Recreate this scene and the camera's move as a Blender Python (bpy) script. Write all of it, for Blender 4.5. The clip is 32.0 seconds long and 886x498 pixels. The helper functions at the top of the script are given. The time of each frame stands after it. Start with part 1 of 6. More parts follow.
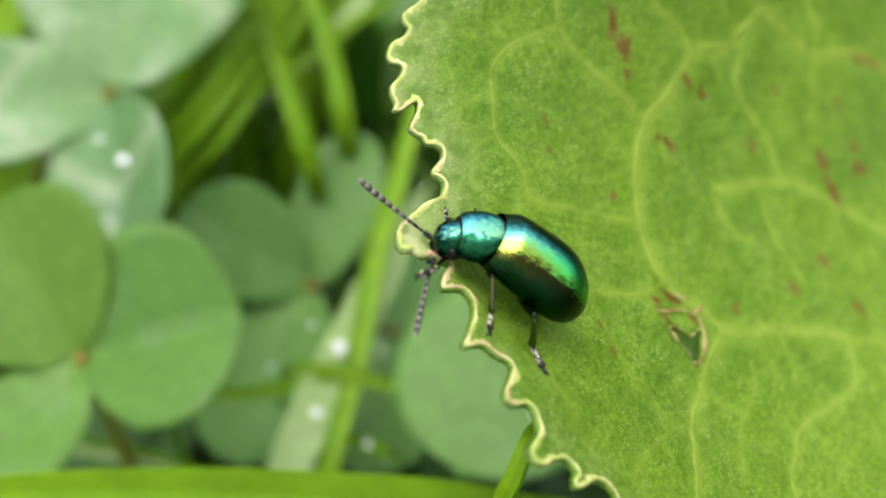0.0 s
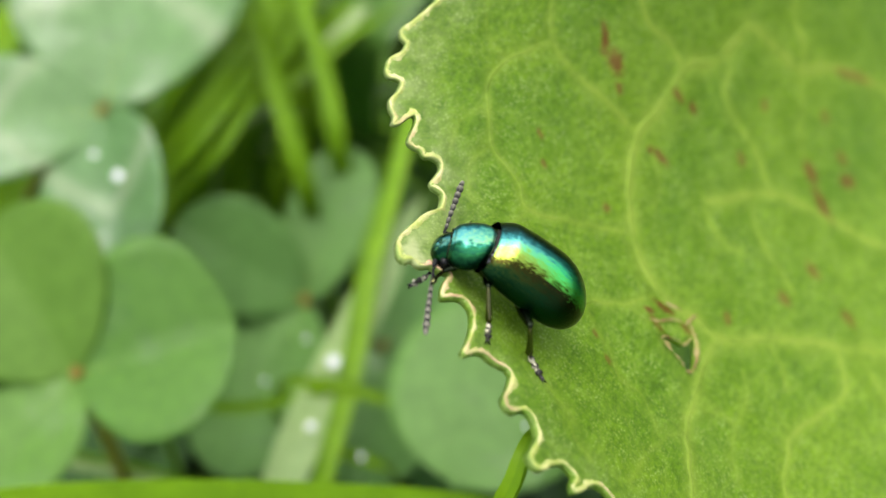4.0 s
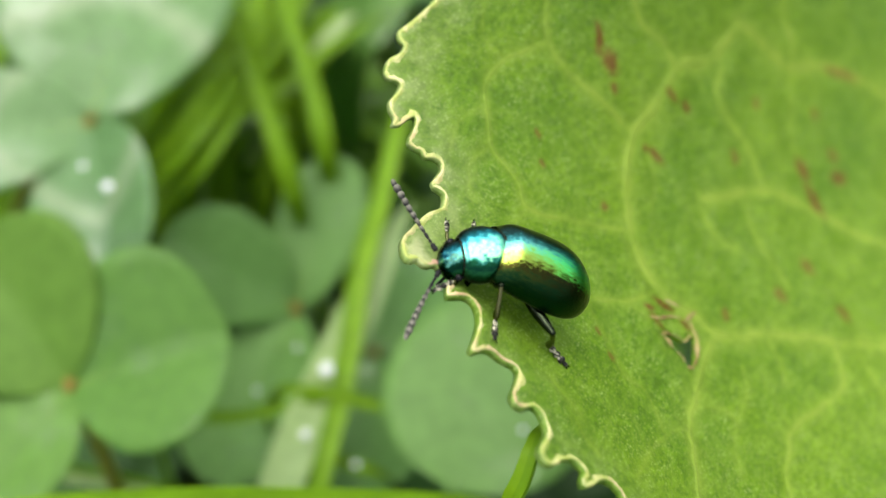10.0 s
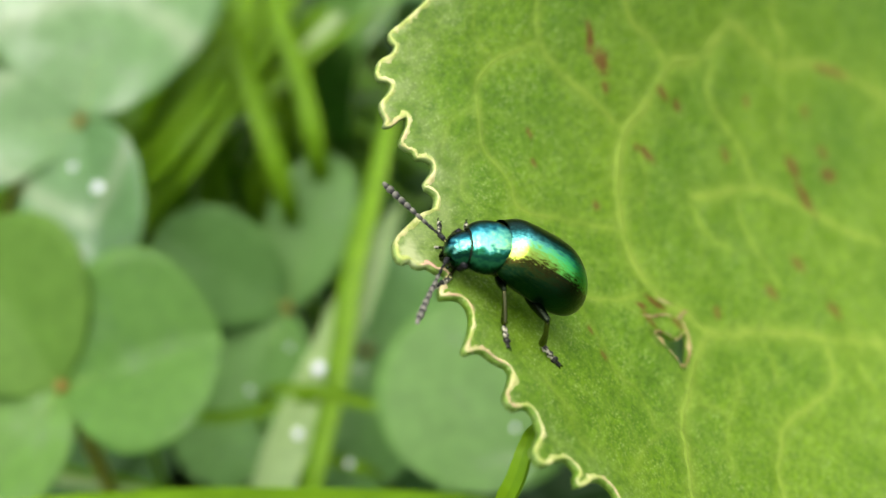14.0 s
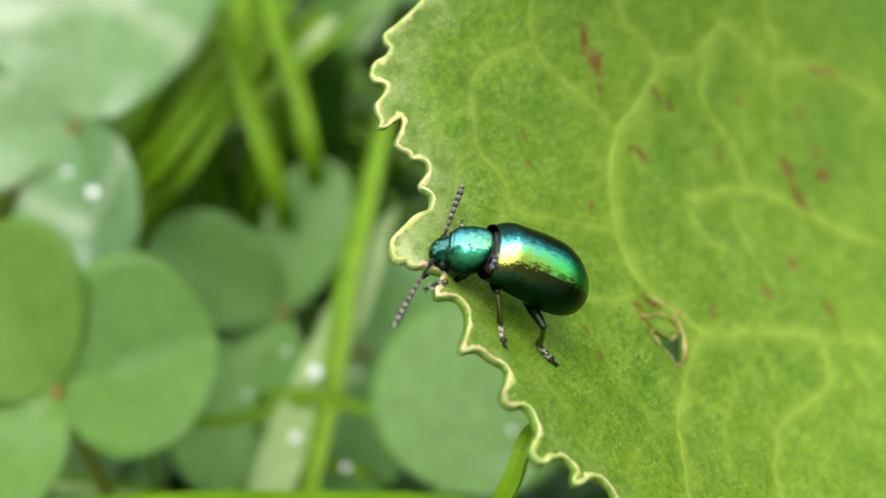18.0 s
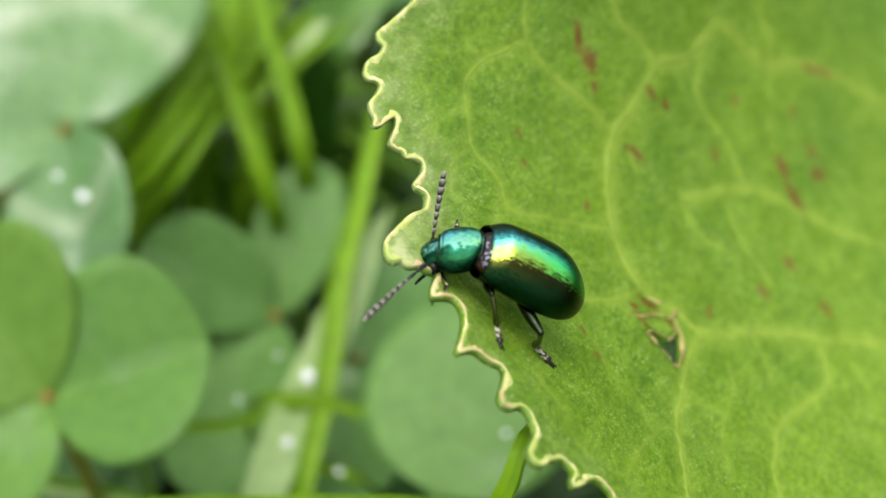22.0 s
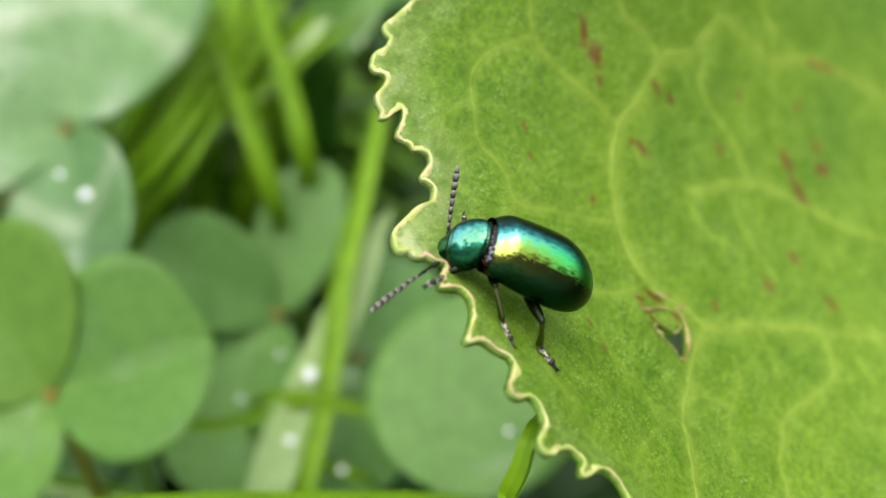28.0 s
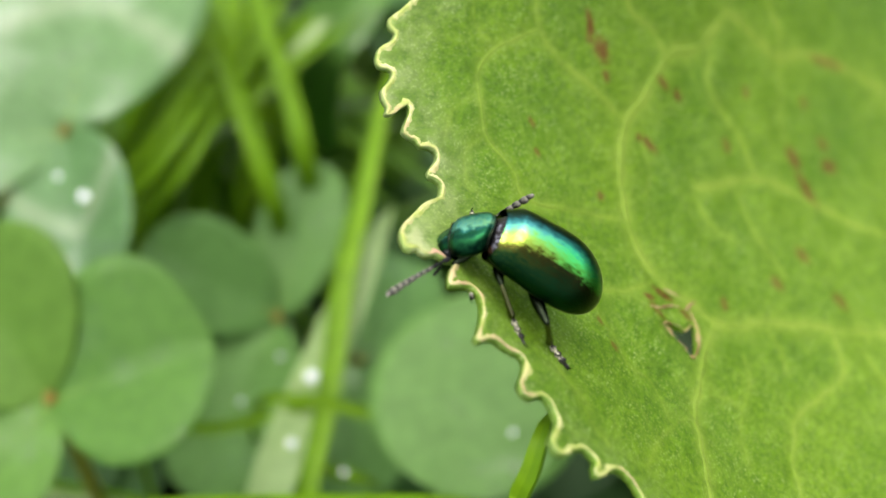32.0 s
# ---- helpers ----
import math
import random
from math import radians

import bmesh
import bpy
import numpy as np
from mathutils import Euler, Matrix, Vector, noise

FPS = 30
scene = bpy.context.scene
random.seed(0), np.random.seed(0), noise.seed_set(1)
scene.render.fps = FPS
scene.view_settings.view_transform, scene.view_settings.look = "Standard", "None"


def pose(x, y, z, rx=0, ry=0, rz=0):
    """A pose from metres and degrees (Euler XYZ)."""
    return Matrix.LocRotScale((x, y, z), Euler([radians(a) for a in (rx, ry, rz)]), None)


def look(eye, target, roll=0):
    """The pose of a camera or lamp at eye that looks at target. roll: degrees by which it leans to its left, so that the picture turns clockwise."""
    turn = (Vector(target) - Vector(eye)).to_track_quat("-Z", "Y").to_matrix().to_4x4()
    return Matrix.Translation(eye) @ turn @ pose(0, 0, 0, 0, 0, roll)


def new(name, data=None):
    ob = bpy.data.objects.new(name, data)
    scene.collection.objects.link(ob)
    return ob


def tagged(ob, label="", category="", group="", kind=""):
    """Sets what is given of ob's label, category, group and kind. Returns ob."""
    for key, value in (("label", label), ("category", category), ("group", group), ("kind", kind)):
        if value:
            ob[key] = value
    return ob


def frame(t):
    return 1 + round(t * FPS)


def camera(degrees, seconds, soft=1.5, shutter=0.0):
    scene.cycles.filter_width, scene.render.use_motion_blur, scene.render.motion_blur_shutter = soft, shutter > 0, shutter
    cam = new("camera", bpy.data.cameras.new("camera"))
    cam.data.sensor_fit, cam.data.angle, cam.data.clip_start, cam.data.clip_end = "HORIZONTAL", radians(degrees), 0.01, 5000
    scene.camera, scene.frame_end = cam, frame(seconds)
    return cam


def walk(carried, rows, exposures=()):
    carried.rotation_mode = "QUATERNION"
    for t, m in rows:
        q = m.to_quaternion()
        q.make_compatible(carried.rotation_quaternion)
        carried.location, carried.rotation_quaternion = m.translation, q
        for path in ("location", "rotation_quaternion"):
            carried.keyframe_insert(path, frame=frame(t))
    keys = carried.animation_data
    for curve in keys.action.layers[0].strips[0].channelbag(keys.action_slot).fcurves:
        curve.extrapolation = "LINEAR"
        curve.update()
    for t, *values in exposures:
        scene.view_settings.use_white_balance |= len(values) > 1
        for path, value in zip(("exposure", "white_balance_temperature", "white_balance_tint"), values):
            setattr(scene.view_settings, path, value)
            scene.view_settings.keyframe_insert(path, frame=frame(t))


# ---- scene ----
cam = camera(42, 32.0)
PATH = [
    (0.0, pose(0.000000, 0.000000, 0.108000, 30.0000, -0.0001, -0.0001)),
    (0.5, pose(-0.000124, 0.000084, 0.108040, 30.2030, -0.0044, 0.0426)),
    (1.0, pose(-0.000010, -0.000114, 0.108062, 30.3570, -0.1699, -0.1533)),
    (1.5, pose(-0.000219, -0.000163, 0.108271, 30.4389, -0.1089, -0.2417)),
    (2.0, pose(-0.000253, -0.000400, 0.107924, 30.2450, -0.1044, -0.3972)),
    (2.5, pose(-0.000257, -0.000303, 0.108008, 30.3110, -0.1325, -0.4128)),
    (3.0, pose(-0.000383, -0.000294, 0.108400, 30.5426, -0.2162, -0.3608)),
    (3.5, pose(-0.000219, -0.000384, 0.108486, 30.7113, -0.3303, -0.3698)),
    (5.5, pose(-0.000631, -0.000795, 0.108397, 30.9359, -0.3552, -0.8700)),
    (6.0, pose(-0.000453, -0.000898, 0.108270, 30.8609, -0.4568, -0.9665)),
    (6.5, pose(-0.000551, -0.000701, 0.108473, 30.9540, -0.5231, -1.0478)),
    (7.0, pose(-0.000556, -0.000568, 0.108610, 31.1459, -0.5758, -1.1305)),
    (7.5, pose(-0.000678, -0.000474, 0.108580, 31.3483, -0.6823, -1.1846)),
    (8.0, pose(-0.000883, -0.000637, 0.108518, 31.3216, -0.5747, -1.2322)),
    (8.5, pose(-0.000804, -0.000530, 0.108674, 31.4024, -0.5589, -1.3805)),
    (9.0, pose(-0.001009, -0.000636, 0.108452, 31.4713, -0.6063, -1.4483)),
    (9.5, pose(-0.000925, -0.000832, 0.108413, 31.3883, -0.6378, -1.6449)),
    (10.0, pose(-0.000975, -0.000810, 0.108417, 31.3120, -0.6327, -1.7929)),
    (10.5, pose(-0.001037, -0.000771, 0.108430, 31.3449, -0.7355, -1.8816)),
    (11.0, pose(-0.000936, -0.000656, 0.108490, 31.3339, -0.7061, -1.9850)),
    (11.5, pose(-0.000978, -0.000707, 0.108347, 31.3297, -0.7788, -2.1031)),
    (12.0, pose(-0.001067, -0.000682, 0.108565, 31.4005, -0.8057, -2.2577)),
    (12.5, pose(-0.001150, -0.000728, 0.108369, 31.3378, -0.7587, -2.2914)),
    (13.0, pose(-0.001026, -0.000979, 0.108176, 31.2660, -0.8106, -2.3504)),
    (13.5, pose(-0.000996, -0.000946, 0.108459, 31.1414, -0.8243, -2.3626)),
    (14.0, pose(-0.001027, -0.000747, 0.108522, 31.1747, -0.8368, -2.3355)),
    (14.5, pose(-0.000965, -0.000764, 0.108507, 31.3923, -0.8994, -2.3429)),
    (16.5, pose(-0.001260, -0.000859, 0.108477, 31.5656, -0.7160, -2.5633)),
    (17.0, pose(-0.001336, -0.000891, 0.108423, 31.5189, -0.7162, -2.6329)),
    (17.5, pose(-0.001069, -0.000868, 0.108336, 31.4772, -0.7857, -2.7296)),
    (18.0, pose(-0.001060, -0.000920, 0.108505, 31.4494, -0.8509, -2.7803)),
    (18.5, pose(-0.001058, -0.000866, 0.108452, 31.5400, -0.9145, -2.8872)),
    (19.0, pose(-0.001194, -0.000917, 0.108276, 31.4912, -1.0379, -2.9397)),
    (19.5, pose(-0.001079, -0.000803, 0.108390, 31.5688, -1.1943, -2.9508)),
    (20.0, pose(-0.001246, -0.001014, 0.108195, 31.5373, -1.2185, -3.0379)),
    (20.5, pose(-0.001269, -0.001026, 0.107964, 31.4766, -1.1169, -3.0873)),
    (21.0, pose(-0.001130, -0.001002, 0.107996, 31.5181, -1.0957, -3.1455)),
    (21.5, pose(-0.001179, -0.000809, 0.108122, 31.5587, -1.0779, -3.1749)),
    (22.0, pose(-0.001156, -0.000778, 0.108024, 31.6660, -1.0688, -3.2336)),
    (22.5, pose(-0.000986, -0.000791, 0.107991, 31.7042, -1.1994, -3.3674)),
    (23.0, pose(-0.001197, -0.000832, 0.107755, 31.5829, -1.1286, -3.3307)),
    (23.5, pose(-0.001260, -0.000940, 0.107734, 31.5250, -1.1381, -3.3630)),
    (24.0, pose(-0.001236, -0.000883, 0.107706, 31.4666, -1.2061, -3.3801)),
    (24.5, pose(-0.001383, -0.000924, 0.107739, 31.4751, -1.1520, -3.3375)),
    (25.0, pose(-0.001295, -0.001003, 0.107634, 31.4371, -1.2000, -3.2898)),
    (25.5, pose(-0.001343, -0.000945, 0.107874, 31.5476, -1.2634, -3.3301)),
    (27.5, pose(-0.001527, -0.000927, 0.107904, 31.8956, -1.0832, -3.3447)),
    (28.0, pose(-0.001435, -0.001052, 0.107830, 31.8099, -1.0805, -3.3306)),
    (28.5, pose(-0.001590, -0.001085, 0.107715, 31.8221, -1.0445, -3.3209)),
    (29.0, pose(-0.001640, -0.000971, 0.107708, 31.8989, -0.9979, -3.3711)),
    (29.5, pose(-0.001608, -0.001007, 0.107781, 31.9212, -0.9762, -3.3835)),
    (30.0, pose(-0.001747, -0.001018, 0.107699, 31.9836, -0.9352, -3.3405)),
    (30.5, pose(-0.001952, -0.001030, 0.107639, 31.8540, -0.9100, -3.3362)),
    (31.0, pose(-0.001934, -0.001084, 0.107330, 31.7679, -0.9390, -3.4699)),
    (31.5, pose(-0.001814, -0.001134, 0.107237, 31.7209, -0.9172, -3.5585)),
    (32.0, pose(-0.001771, -0.000880, 0.107242, 31.9685, -1.0760, -3.6631)),
]
walk(cam, PATH)
cam.data.dof.use_dof = True
cam.data.dof.focus_distance = 0.0362
cam.data.dof.aperture_fstop = 50

# ---- daylight: a bright, thinly overcast sky ----
SUN_EL, SUN_AZ = radians(75), radians(-30)      # height, and turn from +y towards +x
world = bpy.data.worlds.new("sky")
scene.world = world
world.use_nodes = True
wn, wl = world.node_tree.nodes, world.node_tree.links
sky = wn.new("ShaderNodeTexSky")
sky.sky_type, sky.sun_disc = "NISHITA", False
sky.sun_elevation, sky.sun_rotation = SUN_EL, SUN_AZ
sky.air_density, sky.dust_density = 1.0, 4.0
veil = wn.new("ShaderNodeHueSaturation")           # thin cloud takes most of the blue out of the sky
veil.inputs["Saturation"].default_value, veil.inputs["Value"].default_value = 0.35, 1.05
wl.new(sky.outputs[0], veil.inputs["Color"])
wl.new(veil.outputs[0], wn["Background"].inputs[0])
wn["Background"].inputs[1].default_value = 0.15
sun = new("sun", bpy.data.lights.new("sun", "SUN"))
sun.data.energy, sun.data.angle, sun.data.color = 0.62, radians(58), (1.0, 0.96, 0.9)
sun.matrix_world = look((math.sin(SUN_AZ) * math.cos(SUN_EL), math.cos(SUN_AZ) * math.cos(SUN_EL), math.sin(SUN_EL)), (0, 0, 0))
scene.view_settings.exposure = 1.26

MM = 0.001


# ---- small mesh kit (all lengths in millimetres) ----
def make(name, verts, faces, mat, parent=None, label="", smooth=True):
    me = bpy.data.meshes.new(name)
    me.from_pydata([tuple(c * MM for c in v) for v in verts], [], faces)
    me.materials.append(mat)
    if smooth:
        me.shade_smooth()
    me.update()
    ob = new(name, me)
    if parent:
        ob.parent = parent
    if label:
        tagged(ob, label)
    return ob


def thing(name, m, label, category, group="", kind=""):
    ob = new(name)
    ob.empty_display_size = 0.002
    ob.matrix_world = m
    return tagged(ob, label, category, group, kind)


def spline(pts, per=6, closed=False):
    p = [Vector(q) for q in pts]
    n = len(p)
    out = []
    for i in range(n if closed else n - 1):
        a, b, c, d = (p[(i - 1) % n] if closed or i else p[0] * 2 - p[1], p[i], p[(i + 1) % n],
                      p[(i + 2) % n] if closed or i < n - 2 else p[n - 1] * 2 - p[n - 2])
        for k in range(per):
            t = k / per
            out.append(0.5 * ((2 * b) + (c - a) * t + (2 * a - 5 * b + 4 * c - d) * t * t + (3 * b - a - 3 * c + d) * t ** 3))
    if not closed:
        out.append(p[-1])
    return out


def tube(pts, radii, sides=8, flat=1.0, up=(0, 0, 1)):
    """A closed tube along pts; flat squeezes it along its own up."""
    pts = [Vector(p) for p in pts]
    n = len(pts)
    rad = radii if hasattr(radii, "__len__") else [radii] * n
    verts, faces = [], []
    side = None
    for i, p in enumerate(pts):
        d = (pts[min(i + 1, n - 1)] - pts[max(i - 1, 0)]).normalized()
        u = Vector(up) - d * d.dot(Vector(up)) if side is None else side - d * d.dot(side)
        if u.length < 1e-5:
            u = d.orthogonal()
        u.normalize()
        side = u
        w = d.cross(u)
        for k in range(sides):
            a = 2 * math.pi * k / sides
            verts.append(p + u * (math.cos(a) * rad[i] * flat) + w * (math.sin(a) * rad[i]))
    for i in range(n - 1):
        for k in range(sides):
            a, b = i * sides + k, i * sides + (k + 1) % sides
            faces.append((a, b, b + sides, a + sides))
    faces.append(tuple(range(sides))[::-1])
    faces.append(tuple((n - 1) * sides + k for k in range(sides)))
    return verts, faces


def capsule(a, b, ra, rb, sides=10, rings=4, flat=1.0, up=(0, 0, 1), bulge=0.0):
    """A rounded rod from a to b."""
    a, b = Vector(a), Vector(b)
    d = (b - a).normalized()
    pts, rad = [], []
    for i in range(rings + 1):
        t = math.pi / 2 * i / rings
        pts.append(a - d * ra * math.cos(t) * 0.8)
        rad.append(max(ra * math.sin(t), 0.004))
    for t in (0.25, 0.5, 0.75):
        pts.append(a.lerp(b, t))
        rad.append((ra + (rb - ra) * t) * (1 + bulge * math.sin(math.pi * t)))
    for i in range(rings + 1):
        t = math.pi / 2 * i / rings
        pts.append(b + d * rb * math.sin(t) * 0.8)
        rad.append(max(rb * math.cos(t), 0.004))
    return tube(pts, rad, sides, flat, up)


def dome(shape, nu, nv):
    """A closed skin from shape(s, a): s 0..1 along, a 0..1 round."""
    verts = [shape(i / nu, k / nv) for i in range(nu + 1) for k in range(nv)]
    faces = [(i * nv + k, i * nv + (k + 1) % nv, (i + 1) * nv + (k + 1) % nv, (i + 1) * nv + k) for i in range(nu) for k in range(nv)]
    return verts, faces


# ---- materials ----
def material(name):
    m = bpy.data.materials.new(name)
    m.use_nodes = True
    return m, m.node_tree.nodes, m.node_tree.links, m.node_tree.nodes["Principled BSDF"]


def node(nodes, kind, **values):
    n = nodes.new(kind)
    for key, v in values.items():
        if key in n.inputs:
            n.inputs[key].default_value = v
        elif key == "operation":
            n.operation = v
        elif key == "feature":
            n.feature = v
        elif key == "attribute_name":
            n.attribute_name = v
    return n


def ramp(nodes, stops):
    r = nodes.new("ShaderNodeValToRGB")
    while len(r.color_ramp.elements) < len(stops):
        r.color_ramp.elements.new(0.5)
    for e, (p, c) in zip(r.color_ramp.elements, stops):
        e.position, e.color = p, (*c, 1)
    return r


def noise_tex(nodes, links, scale, detail=4, rough=0.55, src=None):
    t = node(nodes, "ShaderNodeTexNoise")
    t.inputs["Scale"].default_value, t.inputs["Detail"].default_value, t.inputs["Roughness"].default_value = scale, detail, rough
    links.new((src or nodes.new("ShaderNodeTexCoord")).outputs["Object"], t.inputs["Vector"])
    return t


def mixed(nodes, links, a, b, fac, mode="MIX"):
    m = nodes.new("ShaderNodeMix")
    m.data_type, m.blend_type = "RGBA", mode
    for sock, v in ((m.inputs[6], a), (m.inputs[7], b), (m.inputs[0], fac)):
        if isinstance(v, (tuple, list)):
            sock.default_value = (*v, 1)
        elif isinstance(v, (int, float)):
            sock.default_value = v
        else:
            links.new(v, sock)
    return m.outputs[2]


def plant(name, dark, light, scale, gloss=0.4, thin=0.35, bump=0.15, tip=None, spec=0.5):
    """A leaf surface: mottled colour, fine relief, some light through it."""
    m, n, l, bsdf = material(name)
    big = noise_tex(n, l, scale * 0.25, 3)
    fine = noise_tex(n, l, scale * 3, 5, 0.6)
    c = mixed(n, l, dark, light, big.outputs[0])
    grain = ramp(n, [(0.35, (0.82, 0.84, 0.8)), (0.65, (1.15, 1.12, 1.15))])
    l.new(fine.outputs[0], grain.inputs[0])
    c = mixed(n, l, c, grain.outputs[0], 0.8, "MULTIPLY")
    info = n.new("ShaderNodeObjectInfo")
    vary = ramp(n, [(0, (0.8, 0.85, 0.85)), (1, (1.15, 1.1, 1.05))])
    l.new(info.outputs["Random"], vary.inputs[0])
    c = mixed(n, l, c, vary.outputs[0], 1.0, "MULTIPLY")
    l.new(c, bsdf.inputs["Base Color"])
    bsdf.inputs["Roughness"].default_value = gloss
    bsdf.inputs["Specular IOR Level"].default_value = spec
    b = node(n, "ShaderNodeBump", Strength=bump, Distance=0.0002)
    l.new(fine.outputs[0], b.inputs["Height"])
    l.new(b.outputs[0], bsdf.inputs["Normal"])
    tr = n.new("ShaderNodeBsdfTranslucent")
    l.new(mixed(n, l, c, (1.0, 1.15, 0.45), 1.0, "MULTIPLY"), tr.inputs[0])
    mix = node(n, "ShaderNodeMixShader")
    mix.inputs[0].default_value = thin
    l.new(bsdf.outputs[0], mix.inputs[1])
    l.new(tr.outputs[0], mix.inputs[2])
    l.new(mix.outputs[0], n["Material Output"].inputs[0])
    return m


def clover_material(name, dark, light, gloss, spec, mark):
    """Clover: fine side veins slanting from the midrib and, where marked, a pale chevron."""
    m = plant(name, dark, light, 300, gloss, 0.4, 0.15, None, spec)
    n, l = m.node_tree.nodes, m.node_tree.links
    b = n["Principled BSDF"]
    al = node(n, "ShaderNodeAttribute", attribute_name="along").outputs["Fac"]
    ac = node(n, "ShaderNodeAttribute", attribute_name="across").outputs["Fac"]

    def calc(op, a, c):
        q = node(n, "ShaderNodeMath", operation=op)
        for sock, v in zip(q.inputs, (a, c)):
            if isinstance(v, (int, float)):
                sock.default_value = v
            else:
                l.new(v, sock)
        return q.outputs[0]
    slant = calc("SUBTRACT", al, calc("MULTIPLY", ac, 0.35))
    wave = calc("SINE", calc("MULTIPLY", slant, 62.0), 0.0)
    soft = noise_tex(n, l, 420, 3)
    old = b.inputs["Base Color"].links[0].from_socket
    tint = ramp(n, [(0, (0.97, 0.98, 0.97)), (1, (1.03, 1.02, 1.03))])
    l.new(calc("ADD", calc("MULTIPLY", wave, 0.5), 0.5), tint.inputs[0])
    c = mixed(n, l, old, tint.outputs[0], 1.0, "MULTIPLY")
    if mark:
        gap = calc("ABSOLUTE", calc("SUBTRACT", calc("ADD", al, calc("MULTIPLY", ac, 0.3)), 0.62), 0.0)
        r = ramp(n, [(0.0, (mark, mark, mark)), (0.1, (0, 0, 0))])
        l.new(calc("ADD", gap, calc("MULTIPLY", calc("SUBTRACT", soft.outputs[0], 0.5), 0.12)), r.inputs[0])
        c = mixed(n, l, c, (0.42, 0.5, 0.3), r.outputs[0])
    l.new(c, b.inputs["Base Color"])
    h = node(n, "ShaderNodeBump", Strength=0.5, Distance=0.00025)
    l.new(calc("ADD", calc("MULTIPLY", wave, 0.035), calc("MULTIPLY", soft.outputs[0], 1.3)), h.inputs["Height"])
    l.new(b.inputs["Normal"].links[0].from_socket, h.inputs["Normal"])
    l.new(h.outputs[0], b.inputs["Normal"])
    return m


def wet(m, dry=0.4):
    """An uneven film of water over the leaf."""
    n, l = m.node_tree.nodes, m.node_tree.links
    b = n["Principled BSDF"]
    t = noise_tex(n, l, 190, 4, 0.55)
    r = ramp(n, [(dry, (0, 0, 0)), (dry + 0.15, (1, 1, 1))])
    l.new(t.outputs[0], r.inputs[0])
    l.new(r.outputs[0], b.inputs["Coat Weight"])
    b.inputs["Coat Roughness"].default_value, b.inputs["Coat IOR"].default_value = 0.22, 1.6
    bump = node(n, "ShaderNodeBump", Strength=1.0, Distance=0.0019)
    l.new(noise_tex(n, l, 110, 3, 0.5).outputs[0], bump.inputs["Height"])
    l.new(bump.outputs[0], b.inputs["Coat Normal"])
    return m


CLOVER = clover_material("clover_green", (0.095, 0.215, 0.024), (0.14, 0.27, 0.04), 0.55, 0.2, 0)
CLOVER_SOFT = wet(clover_material("clover_soft_green", (0.1, 0.235, 0.028), (0.145, 0.3, 0.054), 0.5, 0.3, 0), 0.56)
CLOVER_PALE = wet(clover_material("clover_glaucous", (0.115, 0.245, 0.075), (0.17, 0.32, 0.115), 0.45, 0.35, 0.5), 0.48)
# copy of the clover green; its colour carries the light on the low leaves
CLOVER_LOW = wet(clover_material("clover_low_leaf_tone", (0.112, 0.25, 0.05), (0.16, 0.315, 0.08), 0.5, 0.25, 0), 0.56)
CLOVER_FRESH = wet(clover_material("clover_fresh_green", (0.12, 0.265, 0.05), (0.17, 0.33, 0.08), 0.5, 0.3, 0), 0.56)
GRASS = plant("grass_green", (0.125, 0.27, 0.005), (0.19, 0.35, 0.01), 200, 0.45, spec=0.15)
# pale face colour, raised to stand in for its wet sheen
GRASS_PALE = plant("grass_pale_with_sheen", (0.28, 0.42, 0.14), (0.38, 0.5, 0.21), 250, 0.5, spec=0.3)
STALK = plant("stalk_green", (0.19, 0.23, 0.02), (0.28, 0.26, 0.04), 200, 0.5)
JOINT = plant("brownish_leaf_joint", (0.24, 0.17, 0.02), (0.34, 0.22, 0.04), 300, 0.5)
VEIN = plant("leaf_vein_yellow_green", (0.26, 0.4, 0.04), (0.34, 0.47, 0.08), 900, 0.6, spec=0.25)


def soil_material():
    m, n, l, b = material("damp_soil")
    t = noise_tex(n, l, 60, 8, 0.7)
    r = ramp(n, [(0.35, (0.008, 0.012, 0.004)), (0.6, (0.02, 0.03, 0.008)), (0.8, (0.04, 0.045, 0.015))])
    l.new(t.outputs[0], r.inputs[0])
    # mown lawn beyond the clover patch
    co = n.new("ShaderNodeTexCoord")
    far = node(n, "ShaderNodeVectorMath", operation="LENGTH")
    l.new(co.outputs["Object"], far.inputs[0])
    reach = node(n, "ShaderNodeMapRange")
    l.new(far.outputs["Value"], reach.inputs[0])
    reach.inputs[1].default_value, reach.inputs[2].default_value = 0.12, 0.3
    patch = noise_tex(n, l, 3, 8, 0.75)
    green = mixed(n, l, (0.03, 0.07, 0.008), (0.075, 0.13, 0.018), patch.outputs[0])
    l.new(mixed(n, l, r.outputs[0], green, reach.outputs[0]), b.inputs["Base Color"])
    b.inputs["Roughness"].default_value = 0.9
    b.inputs["Specular IOR Level"].default_value = 0.15
    bp = node(n, "ShaderNodeBump", Strength=0.8, Distance=0.01)
    l.new(noise_tex(n, l, 220, 6, 0.7).outputs[0], bp.inputs["Height"])
    l.new(bp.outputs[0], b.inputs["Normal"])
    return m


SOIL = soil_material()


